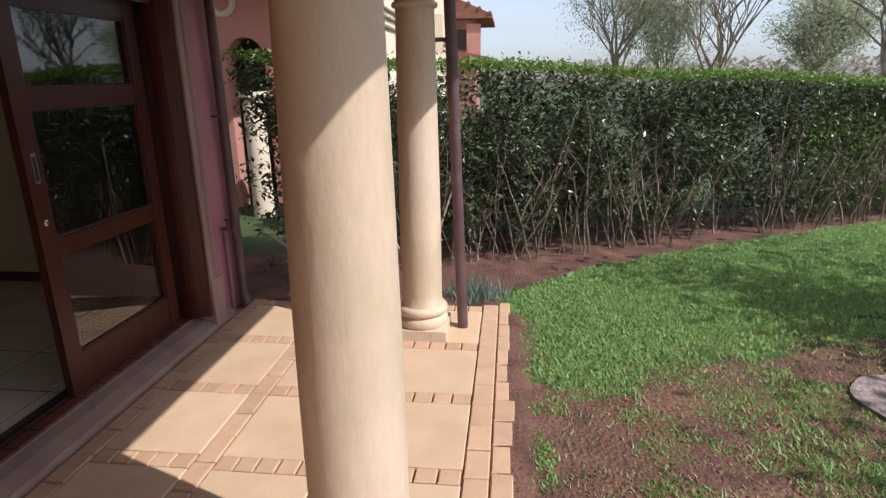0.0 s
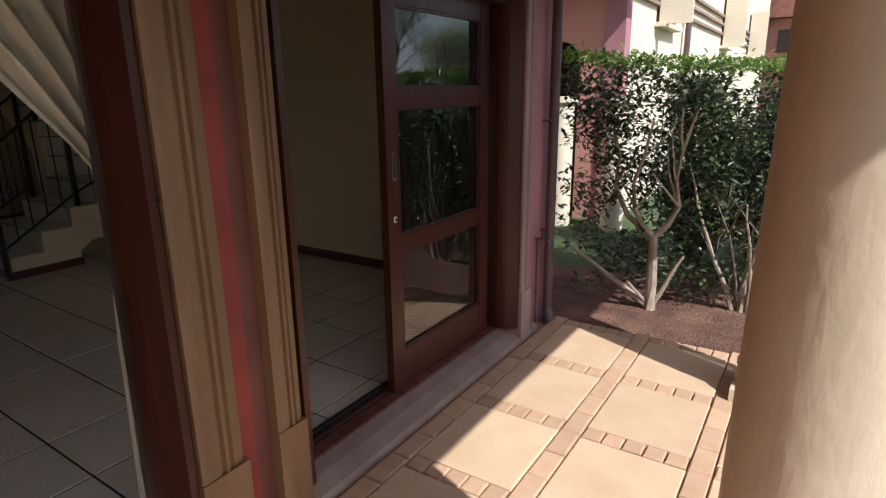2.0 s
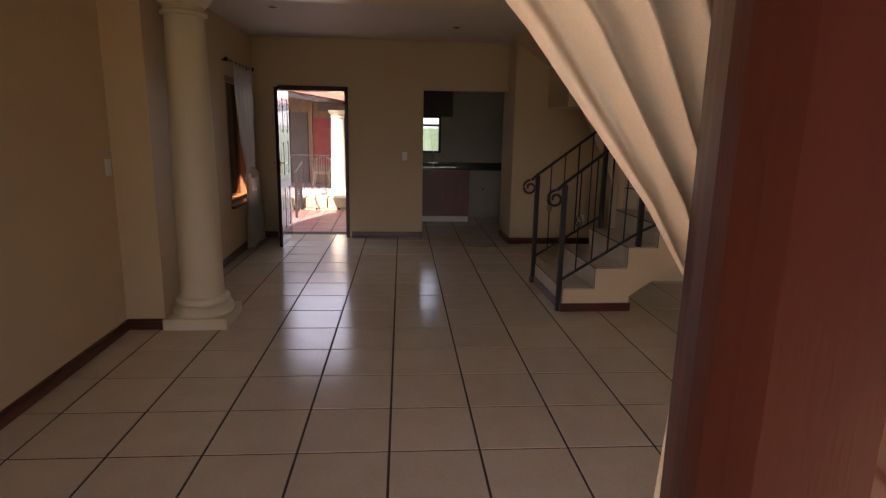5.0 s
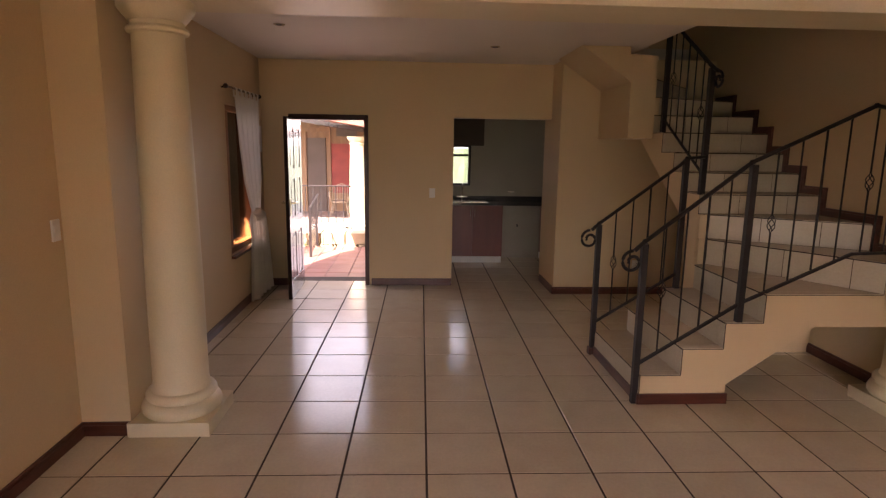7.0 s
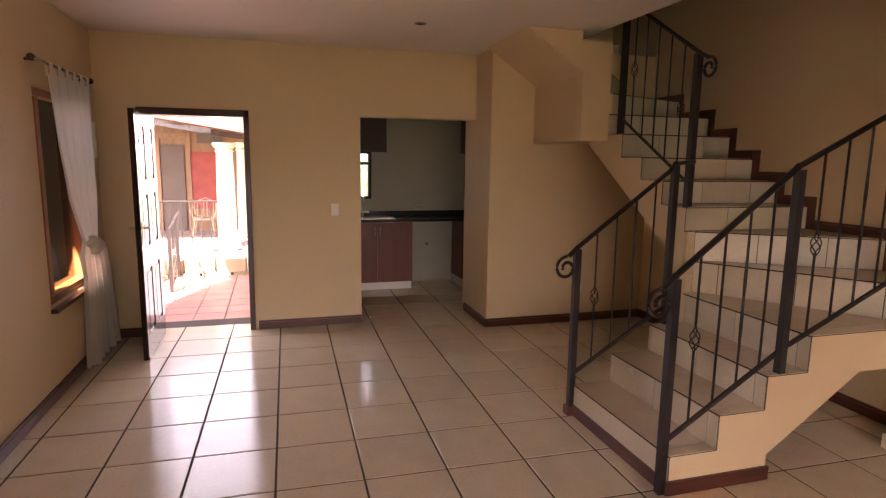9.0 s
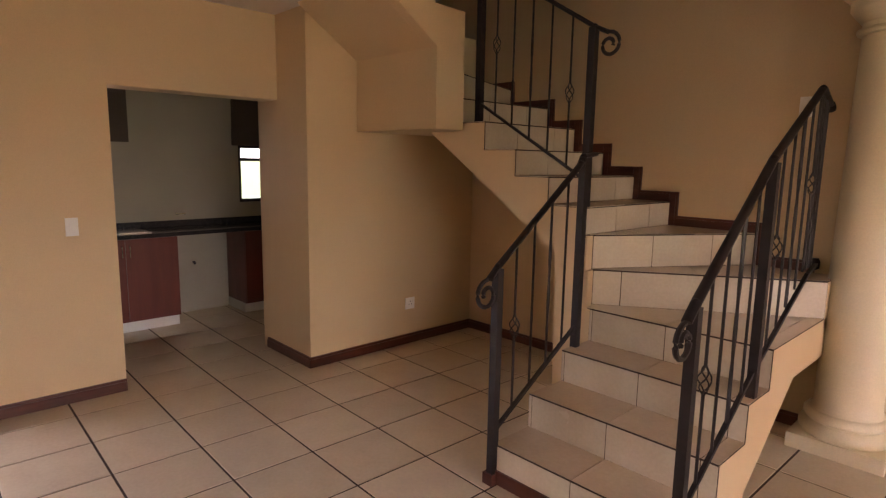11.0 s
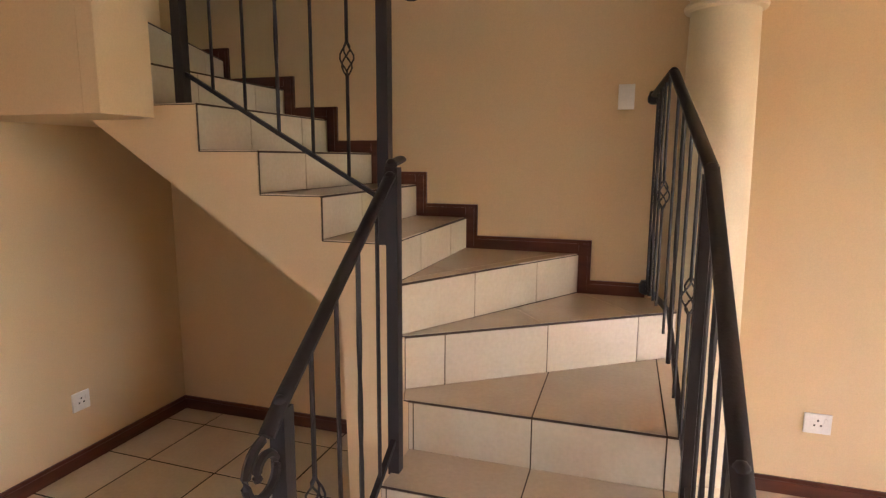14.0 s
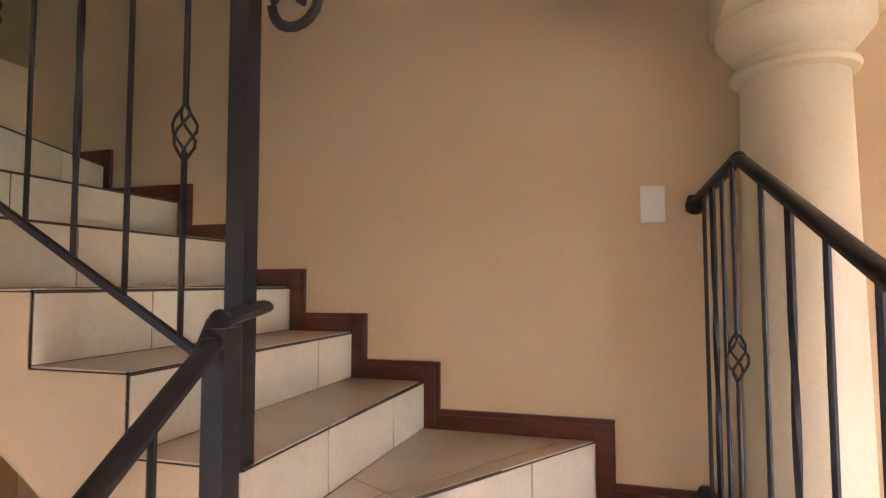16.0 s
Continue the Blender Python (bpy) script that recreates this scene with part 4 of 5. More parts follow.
def cabinet(y0, y1, x0, x1, label, doors=2):
    c = thing("kitchen_cabinet", ((x0 + x1) / 2, (y0 + y1) / 2, 0), label, "cabinet", "kitchen cabinets")
    part("body", boxes((x0, x1 - 0.02, y0, y1, 0.10, 0.868)), CHERRY, c)
    part("kickboard", boxes((x0, x1 - 0.05, y0, y1 - 0.002, 0.0, 0.10)), WHITE, c, "pale plinth board")
    w = (y1 - y0) / doors
    for k in range(doors):
        d = part("cabinet_door", boxes((x1 - 0.018, x1, y0 + k * w + 0.002, y0 + (k + 1) * w - 0.002, 0.105, 0.86)), CHERRY, c, bevel=0.002)
        hy = y0 + (k + (0.93 if k % 2 == 0 else 0.07)) * w
        part("bar_handle", rod([(x1, hy, 0.70), (x1 + 0.025, hy, 0.705), (x1 + 0.025, hy, 0.80), (x1, hy, 0.805)], 0.005, 6), CHROME, d, smooth=True)
    return c


cabinet(1.30, 2.20, -11.18, -10.72, "cherry red laminate base cabinet under the sink")
cabinet(2.86, 3.6, -11.18, -10.72, "cherry red laminate base cabinet beside the appliance gap")
wt = thing("worktop", (-10.95, 2.3, 0.87), "polished black granite worktop along the kitchen wall", "worktop")
part("slab", boxes((-11.195, -10.68, 0.91, 4.2, 0.868, 0.905)), GRANITE, wt, bevel=0.004)
part("upstand", boxes((-11.198, -11.175, 0.91, 4.2, 0.9055, 0.965)), GRANITE, wt)
sink = thing("sink", (-10.93, 1.66, 0.905), "stainless steel sink with a chrome mixer tap", "sink")
part("rim", boxes((-11.14, -10.73, 1.36, 1.98, 0.9055, 0.912)), CHROME, sink, bevel=0.003)
part("drainer", boxes((-11.10, -10.77, 1.72, 1.94, 0.912, 0.916)), CHROME, sink)
tap = part("mixer_tap", rod([(-11.10, 1.62, 0.912), (-11.10, 1.62, 1.06), (-11.08, 1.62, 1.13), (-11.03, 1.62, 1.165), (-10.97, 1.62, 1.15), (-10.95, 1.62, 1.10)], 0.011, 10), CHROME, sink, smooth=True)
part("tap_lever", rod([(-11.10, 1.54, 0.96), (-11.10, 1.70, 0.96)], 0.014, 8), CHROME, tap, smooth=True)
vt = thing("wall_tap", (-11.18, 2.38, 1.02), "small chrome wall valve above the worktop", "tap")
part("stem", rod([(-11.20, 2.38, 1.03), (-11.13, 2.38, 1.03)], 0.013, 10), CHROME, vt, smooth=True)
part("cross_handle", rod([(-11.14, 2.335, 1.035), (-11.14, 2.425, 1.035)], 0.012, 8), CHROME, vt, smooth=True)
ap = thing("appliance_outlet", (-11.19, 2.48, 0.52), "small water outlet in the appliance gap", "outlet")
part("spout", rod([(-11.20, 2.50, 0.52), (-11.15, 2.50, 0.52), (-11.14, 2.50, 0.50)], 0.012, 8), IRON, ap, smooth=True)
part("backing", boxes((-11.199, -11.18, 2.21, 2.85, 0.0, 0.86)), KITWALL, ap, "grey panel in the gap")
for n, (y0, y1) in enumerate(((1.15, 1.76), (3.03, 3.75))):
    kw = thing("window_%d" % (n + 2), (-11.3, (y0 + y1) / 2, 1.12), "small kitchen window with dark steel frame and top vent", "window", kind="structure")
    part("window_frame", boxes((-11.34, -11.22, y0 + 0.002, y0 + 0.035, 1.122, 1.738), (-11.34, -11.22, y1 - 0.035, y1 - 0.002, 1.122, 1.738), (-11.34, -11.22, y0 + 0.035, y1 - 0.035, 1.122, 1.155),
                                (-11.34, -11.22, y0 + 0.035, y1 - 0.035, 1.705, 1.738), (-11.33, -11.24, y0 + 0.035, y1 - 0.035, 1.565, 1.60)), IRON, kw)
    p = part("pane", boxes((-11.285, -11.28, y0 + 0.03, y1 - 0.03, 1.15, 1.71)), GLASS, kw)
    p.visible_shadow = False
    bl = thing("roman_blind", (-11.18, (y0 + y1) / 2, 1.72), "dark brown folded roman blind above the kitchen window", "blind", "kitchen blinds")
    a, b = (1.0, 1.95) if n == 0 else (2.96, 3.8)
    for k in range(4):
        part("fold", boxes((-11.197 + 0.001 * k, -11.16 + 0.008 * k, a + 0.002 * k, b - 0.002 * k, 1.73 + 0.15 * k, 1.90 + 0.15 * k)), SHADE, bl, bevel=0.01)

# ---- switches and sockets ----


def plate(name, at, rot, w, h, label, category, dots=0, rocker=True):
    t = thing(name, at, label, category)
    t.matrix_world = pose(*at, 0, 0, rot)
    bpy.context.view_layer.update()

    def add(nm, bm, mat, parent=t, bevel=0.0):
        ob = new(nm, finish(nm, bm, mat, False, bevel))
        ob.parent = parent
        return ob
    add("plate", boxes((-w / 2, w / 2, -0.009, 0, -h / 2, h / 2)), WHITE, bevel=0.003)
    if rocker:
        add("rocker", boxes((-w * 0.20, w * 0.20, -0.014, -0.009, -h * 0.2, h * 0.2)), WHITE, bevel=0.002)
    if dots:
        for dx, dz in ((0, 0.016), (-0.014, -0.008), (0.014, -0.008)):
            add("pin_hole", boxes((dx - 0.004, dx + 0.004, -0.0105, -0.009, dz - 0.004, dz + 0.004)), IRON)
        add("rocker", boxes((w * 0.22, w * 0.36, -0.013, -0.009, h * 0.05, h * 0.28)), WHITE, bevel=0.002)
    return t


plate("light_switch", (-6.165, 4.28, 1.955), 0, 0.075, 0.118, "white light switch on the stair wall", "switch")
plate("light_switch", (-9.33, 1.10, 1.15), 90, 0.07, 0.115, "white light switch between front door and kitchen", "switch")
plate("light_switch", (-5.49, -1.08, 1.23), 180, 0.07, 0.118, "white light switch near the room column", "switch")
plate("intercom", (-9.250, -0.92, 1.768), 180, 0.10, 0.30, "pale plastic wall intercom handset box beside the window curtain", "intercom")
plate("power_socket", (-5.195, 4.38, 0.39), 0, 0.118, 0.10, "white three-pin power socket low on the wall", "socket", 1, False)
plate("power_socket", (-8.89, 3.52, 0.36), 90, 0.10, 0.10, "white power socket under the stairs", "socket", 1, False)
for x, y in ((-7.36, -0.25), (-8.18, 1.66)):
    dl = thing("downlight", (x, y, CEILZ), "small recessed ceiling downlight, switched off", "ceiling light", "downlights")
    part("ring", lathe(bmesh.new(), [(0.045, CEILZ - 0.006), (0.048, CEILZ - 0.003), (0.048, CEILZ)], x, y, 24), CHROME, dl, smooth=True)
    part("lamp", lathe(bmesh.new(), [(0.028, CEILZ - 0.008), (0.03, CEILZ - 0.0062)], x, y, 20), SHADE, dl)

# ---- garden ground ----
GZ = -0.13
ground = structure("ground", boxes((-900, 900, -900, 900, -1.5, GZ)), TURF, "turf and open ground reaching the horizon", "ground")
HED = 0.44


def hedge_y(x):
    return 5.36 + HED * x


def lawn_edge(x):
    return 4.55 + 0.62 * (x - 0.45) if x < 3.0 else 6.13 + 0.50 * (x - 3.0)


def patch(name, pts, z, label):
    """A low uneven sheet of soil with a ragged outline."""
    bm = bmesh.new()
    rim = []
    for i in range(len(pts)):
        a, b = Vector(pts[i]), Vector(pts[(i + 1) % len(pts)])
        n = max(2, int((b - a).length / 0.12))
        for k in range(n):
            p = a + (b - a) * (k / n)
            w = noise.noise(Vector((p.x * 3, p.y * 3, 1.7))) * 0.07
            rim.append(bm.verts.new((p.x + w, p.y + w, z)))
    f = bm.faces.new(rim)
    bmesh.ops.triangulate(bm, faces=[f])
    bmesh.ops.subdivide_edges(bm, edges=[e for e in bm.edges if e.calc_length() > 0.3], cuts=3, use_grid_fill=True)
    for v in bm.verts:
        v.co.z += 0.012 * noise.noise(v.co * 4) + 0.006
    return structure(name, bm, SOIL, label, "soil", smooth=True)


patch("soil_bed", [(-3.2, 4.28), (0.45, 4.28), (0.60, 4.75), (1.47, 5.50), (3.76, 6.66), (6.5, 7.9), (6.5, 9.2), (3.5, 8.0), (0.0, 6.4), (-3.2, 5.2)], GZ + 0.008, "bare red-brown soil bed under the hedge")
patch("soil_patch", [(0.56, 0.4), (0.56, 3.12), (1.26, 3.15), (1.53, 3.42), (2.3, 3.62), (3.0, 4.0), (3.7, 4.0), (3.4, 3.0), (2.3, 2.6), (1.9, 1.6), (1.9, 0.4)], GZ + 0.008, "bare trodden red soil patch in the lawn")


bm = bmesh.new()
grid = []
for i in range(141):
    y = -1.4 + 0.04 * i
    row = []
    for k, (x, z) in enumerate(((0.55, -0.075), (0.62, -0.078), (0.68, -0.098), (0.76, -0.116), (0.86, GZ + 0.002))):
        w = noise.noise(Vector((y * 2.2, k * 0.4, 0))) + 0.5 * noise.noise(Vector((y * 8, k * 1.1, 5)))
        row.append(bm.verts.new((x + (0.05 * w if k else 0.0), y, z + (0.010 * w if 0 < k < 4 else 0.0))))
    grid.append(row)
for a, b in zip(grid, grid[1:]):
    for k in range(4):
        bm.faces.new((a[k], a[k + 1], b[k + 1], b[k]))
structure("soil_bank", bm, SOIL, "crumbly soil heaped against the terrace edge", "soil", smooth=True)


def blades(name, n, region, keep, size, mat, label, seed):
    rng = np.random.default_rng(seed)
    xs, ys = rng.uniform(region[0], region[1], n), rng.uniform(region[2], region[3], n)
    verts, faces = [], []
    for x, y in zip(xs, ys):
        k = keep(x, y)
        if rng.random() > k:
            continue
        h = size * rng.uniform(0.35, 1.25)
        a, lean = rng.uniform(0, 6.283), rng.uniform(0.2, 1.5) * h
        w = rng.uniform(0.002, 0.0085)
        b = rng.uniform(0, 6.283)
        i = len(verts)
        cx, cy = math.cos(a) * w, math.sin(a) * w
        g = GZ + 0.010
        verts += [(x - cx, y - cy, g), (x + cx, y + cy, g), (x + math.cos(b) * lean, y + math.sin(b) * lean, g + h)]
        faces.append((i, i + 1, i + 2))
    me = bpy.data.meshes.new(name)
    me.from_pydata(verts, [], faces)
    me.materials.append(mat)
    return tagged(new(name, me), label, "grass", "", "stuff")


def bare_line(x):
    pts = [(0.4, 3.05), (1.26, 3.15), (1.53, 3.45), (2.47, 3.85), (3.15, 4.35), (4.0, 4.75), (6.5, 5.2)]
    for (x0, y0), (x1, y1) in zip(pts, pts[1:]):
        if x <= x1:
            return y0 + (y1 - y0) * (x - x0) / (x1 - x0)
    return 5.2


def lush(x, y):
    ragged = 0.16 * noise.noise(Vector((x * 3, y * 3, 0))) + 0.08 * noise.noise(Vector((x * 9, y * 9, 4)))
    if y > lawn_edge(x) + min(0.30, max(0.0, (x - 0.5) * 0.4)) + ragged * 0.5 or x < 0.52 + 0.1 * ragged:
        return 0.0
    d = y - bare_line(x) - ragged * 1.6
    if d > 0:
        return 1.0
    tuft = noise.noise(Vector((x * 2.1, y * 2.1, 8))) + 0.5 * noise.noise(Vector((x * 6, y * 6, 3)))
    return 0.8 if tuft > 0.26 else (0.5 if tuft > -0.08 and x > 1.3 else 0.05)


def withered(x, y):
    d = y - bare_line(x)
    if d > 0.25 or x < 0.9 or y > lawn_edge(x):
        return 0.0
    return 0.65 if noise.noise(Vector((x * 1.7 + 5, y * 1.7, 2))) > -0.22 else 0.08


blades("lawn_grass", 480000, (0.5, 6.4, 0.9, 8.0), lush, 0.027, GRASS, "short green lawn grass in sun", 3)
blades("dry_grass", 70000, (0.8, 5.0, 0.6, 4.6), withered, 0.022, DRY, "withered straw-coloured grass round the bare patch", 4)

# ---- hedge ----


def leaf_mesh(name, spots, mat, parent, rng, lo=0.035, hi=0.065):
    verts, faces = [], []
    for x, y, z in spots:
        l = rng.uniform(lo, hi)
        w = l * rng.uniform(0.38, 0.52)
        a, t = rng.uniform(0, 6.283), rng.uniform(-0.7, 1.0)
        d = Vector((math.cos(a) * math.cos(t), math.sin(a) * math.cos(t), math.sin(t)))
        s = d.cross(Vector((rng.uniform(-0.5, 0.5), rng.uniform(-0.5, 0.5), 1))).normalized()
        up = s.cross(d)
        p = Vector((x, y, z))
        i = len(verts)
        verts += [tuple(p), tuple(p + d * l * 0.5 + s * w * 0.5 + up * 0.006), tuple(p + d * l), tuple(p + d * l * 0.5 - s * w * 0.5 + up * 0.006)]
        faces += [(i, i + 1, i + 2), (i, i + 2, i + 3)]
    me = bpy.data.meshes.new(name)
    me.from_pydata(verts, [], faces)
    me.materials.append(mat)
    ob = new(name, me)
    ob.parent = parent
    ob.matrix_parent_inverse = parent.matrix_world.inverted()
    return tagged(ob, "", kind="stuff")


def hedge_top(x):
    return 1.80 - 0.045 * (x + 1.0) + 0.02 * math.sin(x * 2.3)


rng = np.random.default_rng(11)
hedge = thing("hedge", (1.5, hedge_y(1.5), GZ), "tall clipped evergreen hedge with bare lower stems", "hedge")
spots, fresh = [], []
while len(spots) < 46000:
    x = rng.uniform(-1.7, 7.6)
    dep = rng.uniform(0, 1) * 0.75
    top = hedge_top(x)
    z = GZ + 0.12 + (top - GZ - 0.12) * rng.uniform(0, 1) ** 0.9
    gap = noise.noise(Vector((x * 2.6, z * 2.6, dep * 2))) + 0.4 * noise.noise(Vector((x * 7, z * 7, dep * 5)))
    low = max(0.0, 1 - (z - GZ) / 0.75)
    thin = 0.28 if x < 0.35 else 0.0
    if x > 3.6:
        low *= 0.3
        gap += 0.35
    if gap < -0.20 + 0.30 * low + 0.45 * thin * (1.0 if z < 1.45 else 0.15):
        continue
    y = hedge_y(x) + dep + 0.05 * noise.noise(Vector((x * 3, z * 3, 0)))
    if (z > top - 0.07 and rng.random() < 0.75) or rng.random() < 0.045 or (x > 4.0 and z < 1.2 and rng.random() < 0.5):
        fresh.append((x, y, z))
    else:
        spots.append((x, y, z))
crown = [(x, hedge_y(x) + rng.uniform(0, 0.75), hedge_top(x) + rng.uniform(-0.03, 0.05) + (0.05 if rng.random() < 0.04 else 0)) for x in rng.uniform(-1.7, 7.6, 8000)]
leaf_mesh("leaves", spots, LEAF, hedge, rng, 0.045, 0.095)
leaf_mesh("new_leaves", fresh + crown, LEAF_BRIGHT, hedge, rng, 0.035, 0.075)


def wander(p, d, length, steps, jit, rng):
    pts = [Vector(p)]
    d = Vector(d).normalized()
    for k in range(steps):
        d = (d + Vector((rng.uniform(-jit, jit), rng.uniform(-jit, jit), rng.uniform(-jit * 0.5, jit * 0.5)))).normalized()
        pts.append(pts[-1] + d * (length / steps))
    return pts


bm = bmesh.new()
for k in range(160):
    x = rng.uniform(-0.5, 6.8)
    y = hedge_y(x) + (rng.uniform(-0.10, 0.06) if k % 2 else rng.uniform(0.0, 0.55))
    h = rng.uniform(0.9, 1.8)
    pts = wander((x, y, GZ), (rng.uniform(-0.3, 0.3), rng.uniform(-0.15, 0.1), 1), h, 8, 0.2, rng)
    r = rng.uniform(0.006, 0.014)
    tube(bm, pts, r, 5, 1.0, 0.003)
    for j in range(rng.integers(2, 5)):
        q = pts[rng.integers(2, 6)]
        tube(bm, wander(q, (rng.uniform(-1, 1), rng.uniform(-0.9, 0.3), rng.uniform(0.5, 1.6)), rng.uniform(0.2, 0.6), 4, 0.2, rng), r * 0.55, 4, 1.0, 0.002)
part("stem_mass", bm, STEM, hedge, "pale brown woody stems", smooth=True, stuff=True)

for sx, sy, sr, sh, n in ((-0.95, 6.65, 0.5, 1.75, 6000), (-0.25, 6.65, 0.48, 1.5, 4400), (0.4, 7.0, 0.55, 1.4, 3600), (1.3, 7.3, 0.6, 1.3, 3600), (2.6, 8.2, 0.6, 1.2, 3600)):
    back = thing("garden_shrub", (sx, sy, GZ), "dark green shrub in the shade behind the hedge", "shrub", "shrubs behind the hedge")
    part("stem", rod([(sx, sy, GZ), (sx + 0.04, sy, GZ + sh * 0.7)], 0.03, 6), STEM, back)
    sp = []
    while len(sp) < n:
        p = Vector((rng.normal(0, 0.5), rng.normal(0, 0.5), rng.uniform(-1, 1)))
        if p.length < 1.0 + 0.25 * noise.noise(p * 2.5 + Vector((sx, 0, 0))):
            sp.append((sx + p.x * sr, sy + p.y * sr, GZ + 0.05 + sh * (0.5 + 0.5 * p.z)))
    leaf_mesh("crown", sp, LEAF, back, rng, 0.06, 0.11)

PALE_BARK = material("pale_shrub_bark", (0.40, 0.31, 0.22), 0.85, second=(0.24, 0.17, 0.11), scale=10, fine=120, amount=0.8, bump=0.5)
shrub = thing("shrub", (-0.93, 4.96, GZ), "old hedge shrub with a pale forked trunk at the terrace end", "shrub")
bm = bmesh.new()
T0 = Vector((-0.93, 4.92, GZ))
tube(bm, [T0, T0 + Vector((0.0, 0, 0.22)), T0 + Vector((-0.02, 0.02, 0.62))], 0.046, 8, 1.0, 0.034)
fork = T0 + Vector((-0.02, 0.02, 0.60))
for arm in ([(-0.10, 0.0, 0.10), (-0.16, 0.0, 0.22), (-0.19, 0.02, 0.42), (-0.13, 0.04, 0.62), (-0.08, 0.05, 0.9)], [(0.10, 0.02, 0.12), (0.16, 0.03, 0.26), (0.12, 0.05, 0.45), (0.15, 0.06, 0.70), (0.22, 0.08, 0.98)],
            [(-0.22, 0.03, 0.15), (-0.34, 0.05, 0.38), (-0.33, 0.08, 0.62), (-0.40, 0.1, 0.85)]):
    pts = [fork] + [fork + Vector(p) for p in arm]
    tube(bm, pts, 0.027, 7, 1.0, 0.010)
    for j in range(4):
        tube(bm, wander(pts[2 + j % 3], (rng.uniform(-0.9, 0.9), rng.uniform(-0.5, 0.3), rng.uniform(0.6, 1.4)), rng.uniform(0.25, 0.5), 4, 0.2, rng), 0.011, 5, 1.0, 0.004)
part("trunk", bm, PALE_BARK, shrub, smooth=True)
for d, l, w in (((-0.95, -0.05, 0.75), 0.85, 0.03), ((0.5, -0.05, 1.0), 0.5, 0.024), ((-0.3, -0.2, 0.5), 0.3, 0.014)):
    part("side_branch", tube(bmesh.new(), wander(T0 + Vector((0, 0, 0.03)), d, l, 6, 0.10, rng), w, 6, 1.0, 0.010), PALE_BARK, shrub, smooth=True)
second = thing("shrub", (-0.30, 5.22, GZ), "many-stemmed hedge shrub with pale bent stems", "shrub")
for dx, d, l, w in ((0.0, (0.15, 0, 1), 1.3, 0.028), (-0.06, (-0.25, 0, 1), 1.2, 0.02), (0.10, (0.5, -0.1, 1), 0.9, 0.024), (0.05, (-0.1, -0.1, 1), 1.0, 0.016)):
    part("stem", tube(bmesh.new(), wander((-0.30 + dx, 5.22, GZ), d, l, 8, 0.17, rng), w, 6, 1.0, 0.007), PALE_BARK, second, smooth=True)

tufts = thing("lavender_tuft", (0.42, 4.55, GZ), "low grey-green tufted plant at the foot of the drainpipe", "plant")
bm = bmesh.new()
for k in range(420):
    a = rng.uniform(0, 6.283)
    r0 = rng.uniform(0, 0.28) ** 1.0
    p = Vector((0.33 + r0 * 1.1 * math.cos(a), 4.58 + r0 * 0.7 * math.sin(a), GZ + 0.01))
    q = p + Vector((rng.uniform(-0.08, 0.08), rng.uniform(-0.08, 0.08), rng.uniform(0.08, 0.19)))
    s = Vector((rng.uniform(-1, 1), rng.uniform(-1, 1), 0)).normalized() * 0.005
    v = [bm.verts.new(c) for c in (p - s, p + s, q)]
    bm.faces.new(v)
LAV = leafy("grey_green_blades", (0.13, 0.18, 0.13), (0.22, 0.27, 0.2), 0.6, 0.2)
part("blade_tuft", bm, LAV, tufts, stuff=True)

bm = bmesh.new()
ring = []
for k in range(40):
    a = 2 * math.pi * k / 40
    r = 0.36 * (1 + 0.04 * math.sin(3 * a) + 0.02 * math.sin(7 * a))
    ring.append((2.88 + r * math.cos(a), 3.08 + r * math.sin(a)))
prism(bm, ring, "z", GZ - 0.03, GZ + 0.035)
tagged(part("stepping_stone", bm, WEATHER, None, "round weathered stepping stone in the lawn", bevel=0.008), "", "stepping stone")

# ---- drainpipes, garden tap ----
dp = thing("drainpipe", (-1.50, 4.16, -0.08), "dark maroon drainpipe clamped to the house corner", "drainpipe", "drainpipes")
part("pipe", rod([(-1.50, 4.16, -0.08), (-1.50, 4.16, 2.5)], 0.035, 16), PIPE, dp, smooth=True)
part("bracket", boxes((-1.60, -1.50, 4.10, 4.115, 1.395, 1.41)), PIPE, dp)
part("shoe", rod([(-1.50, 4.16, 0.03), (-1.47, 4.14, -0.06)], 0.041, 14), PIPE, dp, smooth=True)
dp = thing("drainpipe", (0.265, 3.85, -0.08), "slightly leaning maroon drainpipe beside the terrace column", "drainpipe", "drainpipes")
part("pipe", rod([(0.275, 3.85, -0.10), (0.272, 3.85, 0.0), (0.19, 3.85, 2.5)], 0.037, 16), PIPE, dp, smooth=True)
part("bracket", boxes((0.10, 0.20, 3.84, 3.855, 1.86, 1.885)), PIPE, dp)
gt = thing("garden_tap", (-1.55, 4.02, 0), "maroon painted garden tap on a thin riser pipe", "tap")
part("riser_pipe", rod([(-1.53, 4.02, -0.08), (-1.53, 4.02, 0.60)], 0.010, 8), PIPE, gt, smooth=True)
sp = part("spout", rod([(-1.545, 4.02, 0.585), (-1.49, 4.02, 0.595), (-1.45, 4.02, 0.585), (-1.435, 4.02, 0.545)], 0.012, 8), PIPE, gt, smooth=True)
part("tap_handle", boxes((-1.495, -1.485, 4.0, 4.04, 0.595, 0.655), (-1.515, -1.465, 4.013, 4.027, 0.655, 0.667)), PIPE, sp)

# ---- trees ----


